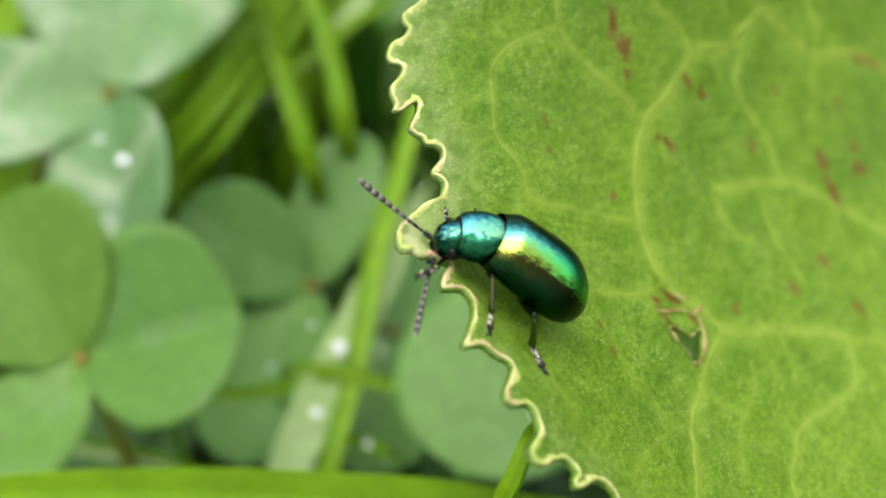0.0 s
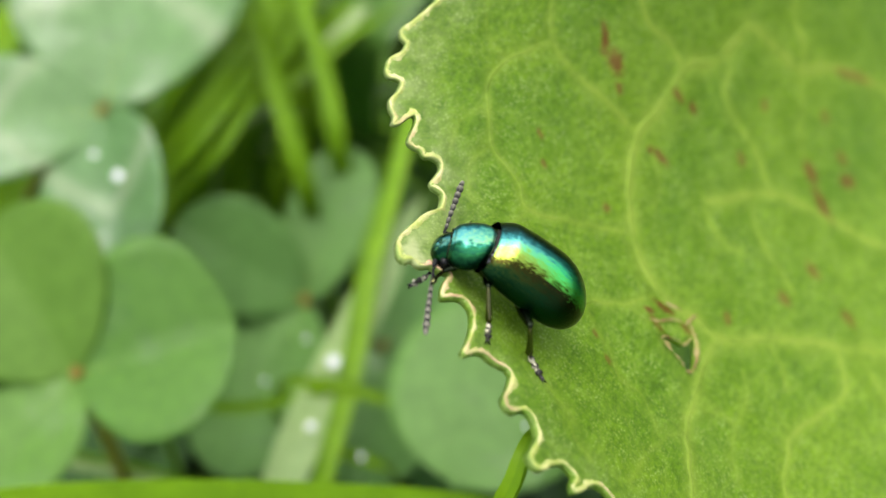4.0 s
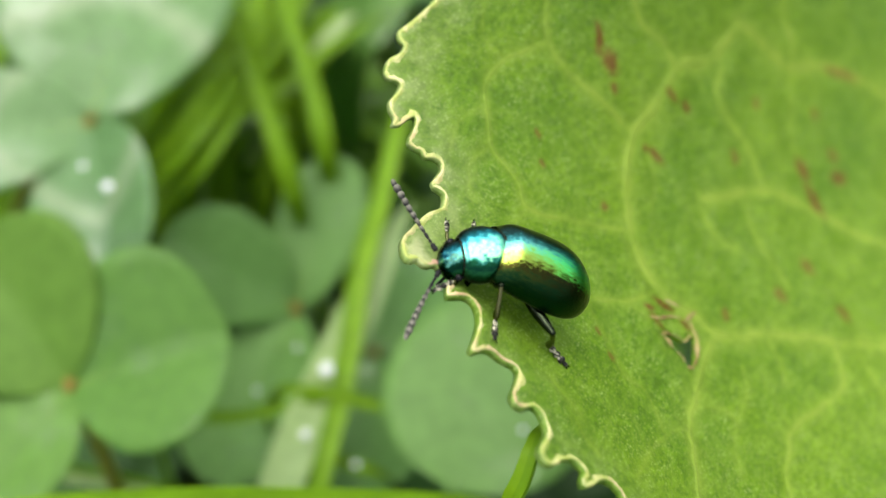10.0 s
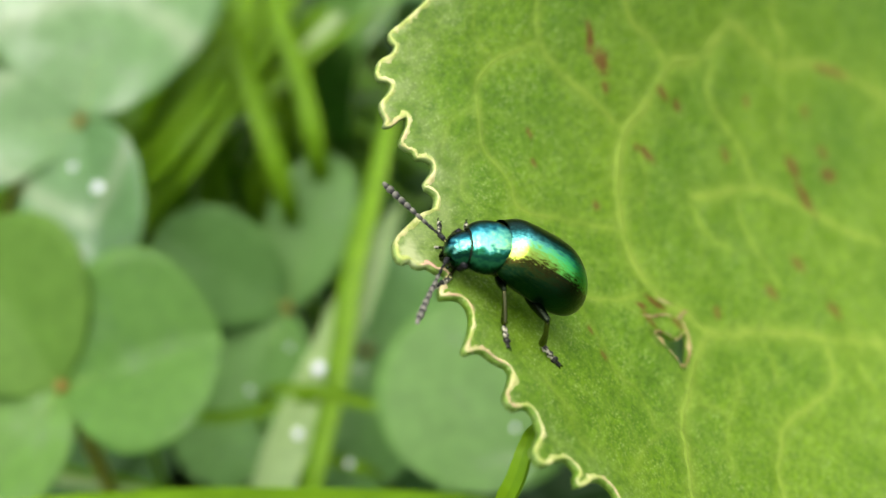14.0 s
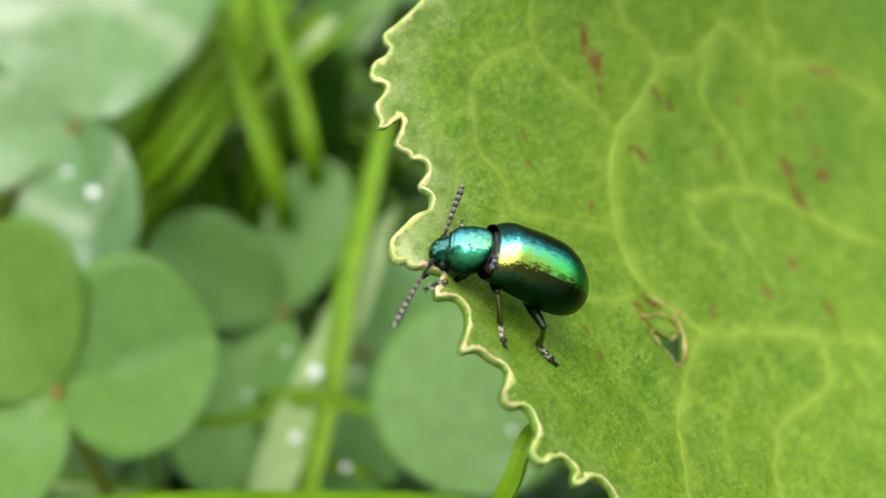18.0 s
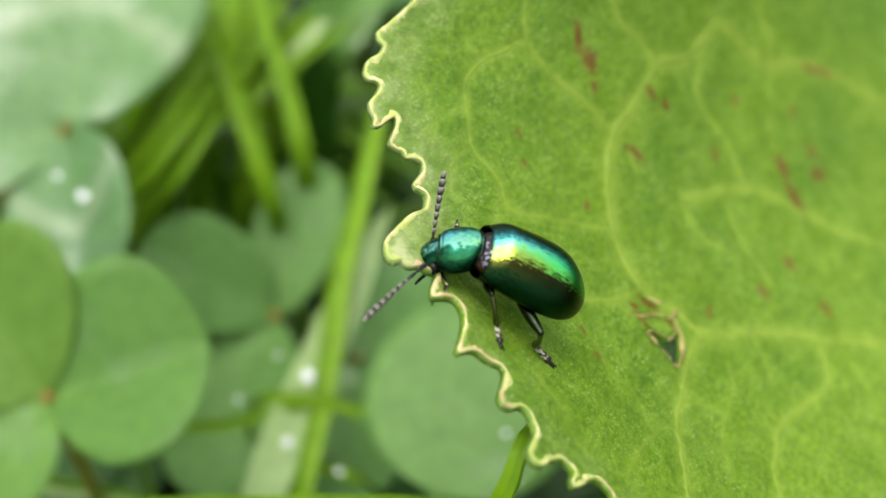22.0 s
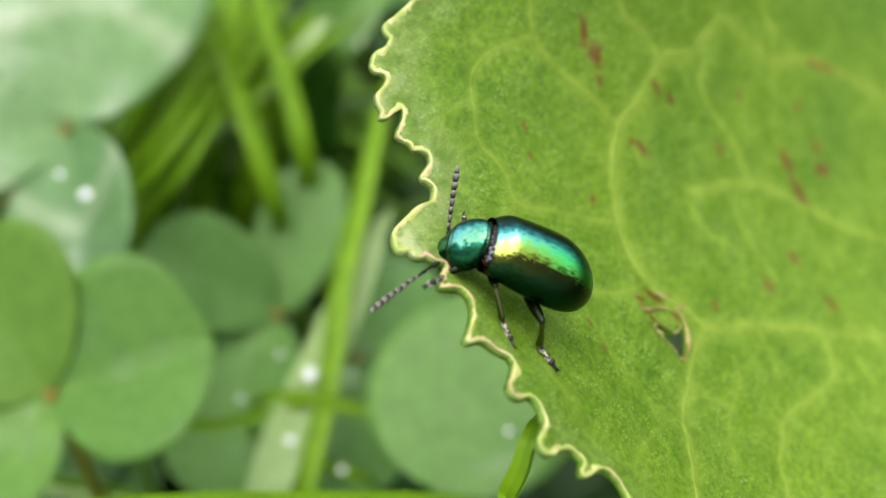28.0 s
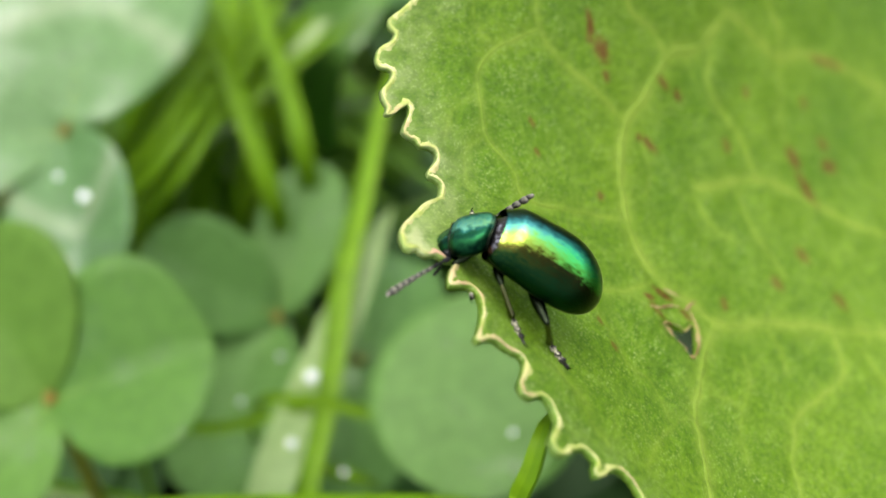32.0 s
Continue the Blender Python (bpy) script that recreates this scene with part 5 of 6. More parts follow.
        legs.append((leg, lower, sock, Vector(hip), thigh, shin, Vector(pole)))
    return b, head, feelers, legs


beetle, head, feelers, legs = build_beetle()
neck = next(o for o in beetle.children if o.name.startswith("pronotum"))


# ---- dew ----
def dew(place, r):
    m, n, l, b = DEW_WHITE
    v, f = dome(lambda s, a: (r * math.sin(math.pi * s) * math.cos(2 * math.pi * a), r * math.sin(math.pi * s) * math.sin(2 * math.pi * a), r * 0.75 * math.cos(math.pi * s)), 12, 16)
    ob = make("water_drop", v, f, m)
    ob.location = Vector(place) * MM
    tagged(ob, "round dew drop whitened to stand in for its glint", "drop", "dew drops")


# mostly opaque drops; the white base colour stands in for their glint
DEW_WHITE = material("water")
DEW_WHITE[3].inputs["Base Color"].default_value = (0.93, 0.95, 0.93, 1)
DEW_WHITE[3].inputs["Transmission Weight"].default_value = 0.35
DEW_WHITE[3].inputs["IOR"].default_value = 1.33
DEW_WHITE[3].inputs["Roughness"].default_value = 0.03
for place, r in (((-7.3, 34.7, 33.9), 0.5), ((-8.7, 29.9, 33.7), 0.34), ((6.0, 28.5, 36.9), 0.2), ((-22.3, 45.6, 41.4), 0.42), ((-24.3, 47.5, 41.3), 0.25), ((-5.4, 29.1, 29.8), 0.25), ((-10.3, 40.3, 26.2), 0.22), ((-13.4, 37.0, 25.5), 0.22)):
    dew(place, r)


# from when on the feet stand where: ankle and tip of the foot
STANDS = [
    [(0.0, None, (-0.72, 15.47, 79.67)), (5.5, None, (-0.41, 14.63, 79.82)), (7.5, (0.51, 16.50, 78.22), (0.26, 16.44, 78.23)), (9.5, None, (-0.18, 15.73, 79.08)), (20.0, None, (0.18, 15.56, 78.85)), (23.5, None, (-0.26, 15.35, 79.33)),
     (27.5, None, (-0.45, 15.19, 79.58)), (30.5, (0.16, 15.63, 78.88), (-0.48, 14.88, 79.83)), (31.9, (0.72, 15.71, 78.29), (0.45, 14.46, 79.19))],
    [(0.0, (1.39, 14.98, 78.36), (1.30, 14.07, 78.75)), (13.5, (1.90, 15.09, 77.80), (1.95, 14.23, 78.03)), (27.0, (1.80, 14.84, 78.02), (1.97, 14.22, 78.00))],
    [(0.0, (2.59, 14.38, 77.45), (2.97, 13.60, 77.28)), (9.5, (3.12, 14.93, 76.70), (3.70, 14.44, 76.16)), (27.0, (2.92, 14.44, 77.08), (3.40, 13.81, 76.73))],
    [(0.0, (0.07, 18.20, 78.16), (0.10, 18.77, 77.89)), (16.5, (1.06, 17.94, 77.33), (0.80, 18.06, 77.49)), (29.5, (0.85, 17.88, 77.53), (0.65, 18.04, 77.62))],
    [(0.0, (0.9, 18.5, 77.6), (1.0, 19.1, 77.2))],
    [(0.0, (3.4, 18.4, 75.6), (4.1, 18.7, 75.0))],
]


def aim(p, q, up):
    """A pose at p whose x axis points to q."""
    x = (q - p).normalized()
    y = up.cross(x).normalized()
    return Matrix.Translation(p * MM) @ Matrix((x, y, x.cross(y))).transposed().to_4x4()


def motions():
    beetle_rows = [
        (0.0, pose(0.001587, 0.016945, 0.078998, 13.10, -39.68, 160.27)), (0.5, pose(0.001605, 0.016956, 0.078999, 12.91, -40.03, 161.21)),
        (1.0, pose(0.001622, 0.016963, 0.078995, 12.82, -40.01, 160.46)), (1.5, pose(0.001554, 0.016944, 0.079065, 12.19, -38.96, 161.25)),
        (2.0, pose(0.001545, 0.016958, 0.079084, 11.08, -39.38, 161.43)), (2.5, pose(0.001519, 0.016930, 0.079093, 11.37, -37.97, 161.05)),
        (3.0, pose(0.001462, 0.016919, 0.079129, 12.15, -37.02, 160.90)), (3.5, pose(0.001529, 0.017011, 0.079055, 12.75, -37.10, 160.16)),
        (5.5, pose(0.001562, 0.016926, 0.079004, 15.84, -32.11, 158.05)), (6.0, pose(0.001581, 0.016958, 0.079037, 15.73, -33.35, 160.15)),
        (6.5, pose(0.001637, 0.017000, 0.079004, 15.64, -34.51, 158.90)), (7.0, pose(0.001748, 0.016978, 0.078915, 13.73, -35.68, 161.04)),
        (7.5, pose(0.001655, 0.016897, 0.078995, 10.60, -35.07, 163.27)), (8.0, pose(0.001461, 0.016860, 0.079142, 8.76, -34.73, 164.95)),
        (8.5, pose(0.001573, 0.016908, 0.079027, 9.27, -36.29, 166.57)), (9.0, pose(0.001608, 0.016842, 0.078971, 8.91, -36.62, 169.13)),
        (9.5, pose(0.001637, 0.016844, 0.078912, 10.17, -38.94, 169.04)), (10.0, pose(0.001493, 0.016782, 0.078993, 10.55, -37.27, 173.33)),
        (10.5, pose(0.001445, 0.016848, 0.079010, 9.02, -37.78, 173.11)), (11.0, pose(0.001430, 0.016867, 0.079025, 6.60, -37.70, 171.39)),
        (11.5, pose(0.001544, 0.016894, 0.078921, 2.60, -37.72, 173.67)), (12.0, pose(0.001649, 0.017025, 0.078820, 3.51, -39.56, 171.01)),
        (12.5, pose(0.001731, 0.017087, 0.078771, 5.06, -41.21, 171.35)), (13.0, pose(0.001639, 0.016993, 0.078868, 5.06, -40.72, 172.33)),
        (13.5, pose(0.001571, 0.016915, 0.078936, 4.21, -41.01, 175.43)), (14.0, pose(0.001931, 0.017208, 0.078682, 7.85, -43.08, 171.37)),
        (14.5, pose(0.001719, 0.017042, 0.078843, 7.68, -40.67, 171.64)), (16.5, pose(0.001685, 0.016944, 0.078815, 4.97, -37.40, 174.52)),
        (17.0, pose(0.001633, 0.016933, 0.078855, 4.05, -35.56, 175.50)), (17.5, pose(0.001629, 0.016907, 0.078879, 4.74, -35.38, 174.09)),
        (18.0, pose(0.001817, 0.016986, 0.078747, 4.43, -35.61, 173.33)), (18.5, pose(0.001780, 0.016942, 0.078778, 6.56, -34.84, 171.69)),
        (19.0, pose(0.001749, 0.016900, 0.078824, 7.16, -34.07, 170.81)), (19.5, pose(0.001846, 0.016971, 0.078764, 9.00, -34.75, 167.85)),
        (20.0, pose(0.001898, 0.017028, 0.078735, 9.89, -33.32, 168.16)), (20.5, pose(0.001874, 0.017139, 0.078736, 15.43, -31.16, 163.44)),
        (21.0, pose(0.002168, 0.017348, 0.078469, 20.17, -34.73, 158.97)), (21.5, pose(0.002067, 0.017195, 0.078545, 17.23, -34.67, 161.80)),
        (22.0, pose(0.001737, 0.016954, 0.078792, 13.54, -34.46, 167.51)), (22.5, pose(0.001634, 0.016859, 0.078887, 12.57, -35.34, 167.49)),
        (23.0, pose(0.001653, 0.016884, 0.078885, 12.74, -33.93, 167.67)), (23.5, pose(0.001663, 0.016914, 0.078874, 13.19, -34.70, 165.90)),
        (24.0, pose(0.001665, 0.016888, 0.078887, 12.97, -33.91, 166.53)), (24.5, pose(0.001628, 0.016901, 0.078917, 12.62, -33.13, 166.72)),
        (25.0, pose(0.001597, 0.016903, 0.078940, 11.35, -32.69, 167.62)), (25.5, pose(0.001592, 0.016885, 0.078941, 11.53, -31.82, 167.33)),
        (27.5, pose(0.001721, 0.016896, 0.078859, 9.29, -32.22, 166.41)), (28.0, pose(0.001643, 0.016808, 0.078921, 7.98, -31.85, 168.74)),
        (28.5, pose(0.001617, 0.016801, 0.078952, 8.14, -32.32, 167.57)), (29.0, pose(0.001625, 0.016809, 0.078957, 9.28, -32.54, 166.85)),
        (29.5, pose(0.001575, 0.016731, 0.079022, 10.67, -32.33, 166.78)), (30.0, pose(0.001639, 0.016747, 0.079002, 13.44, -31.53, 163.66)),
        (30.5, pose(0.001722, 0.016824, 0.078941, 13.87, -31.37, 161.70)), (31.0, pose(0.001773, 0.016909, 0.078872, 13.32, -32.26, 157.69)),
        (31.5, pose(0.001735, 0.016961, 0.078854, 11.21, -29.65, 160.75)), (32.0, pose(0.001614, 0.016975, 0.078969, 13.22, -29.40, 157.28)),
    ]
    walk(beetle, beetle_rows)
    neck_rows = [
        (0.0, pose(0.000008, -0.000033, 0.000002, 6.78, 22.36, 12.28)), (0.5, pose(0.000021, -0.000040, -0.000022, 7.27, 22.60, 11.35)),
        (1.0, pose(0.000013, -0.000053, -0.000036, 7.62, 26.62, 12.85)), (1.5, pose(0.000023, -0.000060, -0.000054, 7.99, 27.85, 12.06)),
        (2.0, pose(0.000025, -0.000070, -0.000076, 8.58, 29.63, 13.37)), (2.5, pose(-0.000011, -0.000050, -0.000050, 6.79, 37.81, 5.54)),
        (3.0, pose(-0.000020, -0.000022, -0.000035, 5.48, 41.20, -0.28)), (3.5, pose(0.000020, -0.000013, -0.000059, 5.97, 35.47, 3.51)),
        (5.5, pose(0.000038, 0.000070, -0.000038, 3.01, 39.25, -4.40)), (6.0, pose(0.000085, 0.000095, -0.000083, 2.58, 43.38, -5.78)),
        (6.5, pose(0.000132, 0.000035, -0.000109, 4.97, 27.19, 2.34)), (7.0, pose(0.000136, -0.000022, -0.000076, 4.61, 20.17, 9.58)),
        (7.5, pose(0.000034, -0.000095, -0.000006, 2.42, 30.41, 12.41)), (8.0, pose(0.000010, -0.000153, 0.000044, 0.79, 28.27, 19.94)),
        (8.5, pose(-0.000035, -0.000138, 0.000067, -2.18, 33.34, 17.25)), (9.0, pose(-0.000062, -0.000125, 0.000094, -4.76, 35.86, 20.50)),
        (9.5, pose(-0.000038, -0.000075, 0.000096, -8.25, 29.71, 14.37)), (10.0, pose(-0.000036, -0.000044, 0.000120, -11.43, 27.17, 13.20)),
        (10.5, pose(-0.000068, -0.000033, 0.000127, -8.73, 26.09, 15.01)), (11.0, pose(-0.000105, -0.000025, 0.000134, -6.02, 25.87, 17.00)),
        (11.5, pose(-0.000136, -0.000012, 0.000140, -3.62, 23.90, 14.99)), (12.0, pose(-0.000101, 0.000013, 0.000140, -1.90, 12.85, 12.00)),
        (12.5, pose(-0.000067, 0.000025, 0.000123, -1.98, 12.54, 13.16)), (13.0, pose(-0.000116, 0.000016, 0.000122, -1.56, 24.58, 13.70)),
        (13.5, pose(-0.000073, 0.000032, 0.000101, -2.05, 21.88, 8.99)), (14.0, pose(-0.000054, 0.000041, 0.000085, -2.43, 23.94, 8.41)),
        (14.5, pose(-0.000043, 0.000026, 0.000076, -1.45, 26.59, 8.79)), (16.5, pose(0.000063, 0.000010, -0.000010, 3.17, 24.01, -4.85)),
        (17.0, pose(0.000059, -0.000005, -0.000025, 3.43, 27.70, -5.32)), (17.5, pose(0.000093, -0.000002, -0.000072, 3.66, 28.82, -6.31)),
        (18.0, pose(0.000128, 0.000001, -0.000120, 3.90, 29.66, -6.90)), (18.5, pose(0.000155, -0.000003, -0.000162, 3.79, 31.57, -5.53)),
        (19.0, pose(0.000162, 0.000018, -0.000193, 3.09, 37.04, -12.17)), (19.5, pose(0.000193, 0.000019, -0.000237, 3.03, 38.58, -11.49)),
        (20.0, pose(0.000207, 0.000023, -0.000266, 2.14, 43.18, -12.49)), (20.5, pose(0.000167, 0.000005, -0.000220, 2.14, 42.42, -13.13)),
        (21.0, pose(0.000149, -0.000024, -0.000183, 2.99, 38.81, -10.65)), (21.5, pose(0.000223, -0.000035, -0.000198, 5.73, 27.09, -2.26)),
        (22.0, pose(0.000186, -0.000035, -0.000167, 4.45, 32.77, -3.19)), (22.5, pose(0.000189, -0.000031, -0.000149, 4.39, 33.00, -4.04)),
        (23.0, pose(0.000183, -0.000031, -0.000125, 3.96, 34.69, -3.41)), (23.5, pose(0.000169, -0.000005, -0.000100, 3.18, 37.28, -12.66)),
        (24.0, pose(0.000140, -0.000004, -0.000064, 1.54, 42.60, -13.27)), (24.5, pose(0.000124, -0.000005, -0.000052, -0.02, 44.25, -14.73)),
        (25.0, pose(0.000098, -0.000002, -0.000032, -2.43, 48.06, -17.52)), (25.5, pose(0.000073, -0.000025, -0.000013, -5.09, 51.85, -13.81)),
        (27.5, pose(0.000067, -0.000047, -0.000001, -7.75, 49.80, -9.16)), (28.0, pose(0.000078, -0.000044, -0.000004, -7.26, 47.02, -9.49)),
        (28.5, pose(0.000118, -0.000046, -0.000037, -4.46, 44.54, -7.26)), (29.0, pose(0.000145, -0.000040, -0.000062, -1.96, 44.10, -8.11)),
        (29.5, pose(0.000210, -0.000031, -0.000108, 2.06, 37.00, -8.37)), (30.0, pose(0.000261, -0.000024, -0.000146, 5.22, 32.76, -8.38)),
        (30.5, pose(0.000280, 0.000002, -0.000161, 7.84, 34.42, -13.19)), (31.0, pose(0.000226, 0.000072, -0.000148, 6.59, 36.94, -13.71)),
        (31.5, pose(0.000215, 0.000028, -0.000076, 15.09, 41.53, 6.50)), (32.0, pose(0.000210, 0.000035, -0.000072, 15.50, 42.53, 5.80)),
    ]
    walk(neck, neck_rows)
    head_rows = [
        (0.0, pose(0.000945, 0.000195, -0.000535, 9.85, 37.64, 19.47)), (0.5, pose(0.000958, 0.000175, -0.000564, 10.45, 37.82, 18.72)),
        (1.0, pose(0.000906, 0.000176, -0.000644, 11.57, 41.75, 20.78)), (1.5, pose(0.000903, 0.000155, -0.000682, 12.23, 42.92, 20.28)),
        (2.0, pose(0.000882, 0.000162, -0.000731, 13.31, 44.61, 22.06)), (2.5, pose(0.000768, 0.000050, -0.000825, 13.03, 52.93, 15.01)),
        (3.0, pose(0.000717, -0.000003, -0.000857, 12.28, 56.43, 9.40)), (3.5, pose(0.000834, 0.000058, -0.000801, 11.38, 50.71, 12.16)),
        (5.5, pose(0.000801, 0.000027, -0.000834, 8.45, 54.80, 3.74)), (6.0, pose(0.000789, 0.000039, -0.000931, 8.97, 58.94, 3.07)),
        (6.5, pose(0.001043, 0.000092, -0.000726, 8.50, 42.63, 9.41)), (7.0, pose(0.001102, 0.000159, -0.000578, 7.03, 35.69, 15.86)),
        (7.5, pose(0.000888, 0.000108, -0.000675, 5.93, 46.09, 18.91)), (8.0, pose(0.000854, 0.000163, -0.000591, 3.61, 44.12, 25.60)),
        (8.5, pose(0.000767, 0.000114, -0.000645, 0.58, 49.40, 22.23)), (9.0, pose(0.000698, 0.000157, -0.000656, -2.43, 52.08, 24.60)),
        (9.5, pose(0.000822, 0.000134, -0.000562, -7.44, 46.09, 16.58)), (10.0, pose(0.000858, 0.000147, -0.000498, -11.48, 43.63, 14.09)),
        (10.5, pose(0.000828, 0.000196, -0.000474, -8.21, 42.51, 16.91)), (11.0, pose(0.000784, 0.000241, -0.000464, -4.93, 42.17, 19.93)),
        (11.5, pose(0.000778, 0.000233, -0.000425, -2.19, 40.08, 18.70)), (12.0, pose(0.000915, 0.000233, -0.000234, -1.10, 28.95, 15.79)),
        (12.5, pose(0.000944, 0.000264, -0.000244, -1.21, 28.64, 16.91)), (13.0, pose(0.000797, 0.000244, -0.000454, 0.32, 40.62, 18.20)),
        (13.5, pose(0.000881, 0.000186, -0.000431, -0.52, 37.98, 13.15)), (14.0, pose(0.000882, 0.000182, -0.000481, -0.77, 40.04, 12.55)),
        (14.5, pose(0.000865, 0.000172, -0.000534, 0.68, 42.62, 13.47)), (16.5, pose(0.001007, -0.000055, -0.000577, 5.87, 39.66, 1.28)),
        (17.0, pose(0.000965, -0.000073, -0.000651, 6.74, 43.29, 1.26)), (17.5, pose(0.000984, -0.000084, -0.000716, 7.18, 44.39, 0.47)),
        (18.0, pose(0.001009, -0.000088, -0.000776, 7.62, 45.20, 0.08)), (18.5, pose(0.001018, -0.000068, -0.000848, 7.84, 47.10, 1.66)),
        (19.0, pose(0.000942, -0.000134, -0.000958, 8.04, 52.60, -4.43)), (19.5, pose(0.000954, -0.000119, -0.001024, 8.32, 54.14, -3.50)),
        (20.0, pose(0.000900, -0.000119, -0.001113, 8.30, 58.78, -3.91)), (20.5, pose(0.000871, -0.000145, -0.001057, 8.09, 58.03, -4.74)),
        (21.0, pose(0.000910, -0.000152, -0.000972, 8.31, 54.37, -2.61)), (21.5, pose(0.001138, -0.000049, -0.000814, 9.40, 42.44, 5.08)),
        (22.0, pose(0.001036, -0.000064, -0.000871, 8.88, 48.22, 4.42)), (22.5, pose(0.001034, -0.000073, -0.000856, 8.85, 48.45, 3.59)),
        (23.0, pose(0.001008, -0.000064, -0.000858, 8.66, 50.18, 4.29)), (23.5, pose(0.000944, -0.000165, -0.000868, 8.20, 52.83, -4.85)),
        (24.0, pose(0.000840, -0.000158, -0.000903, 7.31, 58.27, -5.13)), (24.5, pose(0.000796, -0.000173, -0.000912, 5.56, 60.06, -7.03)),
        (25.0, pose(0.000702, -0.000191, -0.000936, 3.10, 64.07, -10.26)), (25.5, pose(0.000627, -0.000164, -0.000956, 0.03, 68.03, -7.31)),
        (27.5, pose(0.000662, -0.000153, -0.000924, -4.76, 66.14, -5.01)), (28.0, pose(0.000717, -0.000159, -0.000896, -4.45, 63.35, -5.43)),
        (28.5, pose(0.000799, -0.000135, -0.000901, -0.75, 60.71, -1.93)), (29.0, pose(0.000831, -0.000134, -0.000921, 2.77, 60.09, -1.48)),
        (29.5, pose(0.000999, -0.000135, -0.000874, 6.68, 52.67, -1.09)), (30.0, pose(0.001104, -0.000129, -0.000849, 9.84, 48.13, -0.48)),
        (30.5, pose(0.001094, -0.000162, -0.000888, 13.47, 49.44, -3.98)), (31.0, pose(0.001005, -0.000094, -0.000910, 12.54, 52.10, -4.49)),
        (31.5, pose(0.000942, 0.000154, -0.000896, 24.99, 55.28, 20.36)), (32.0, pose(0.000922, 0.000152, -0.000904, 25.96, 56.17, 20.19)),
    ]
    walk(head, head_rows)
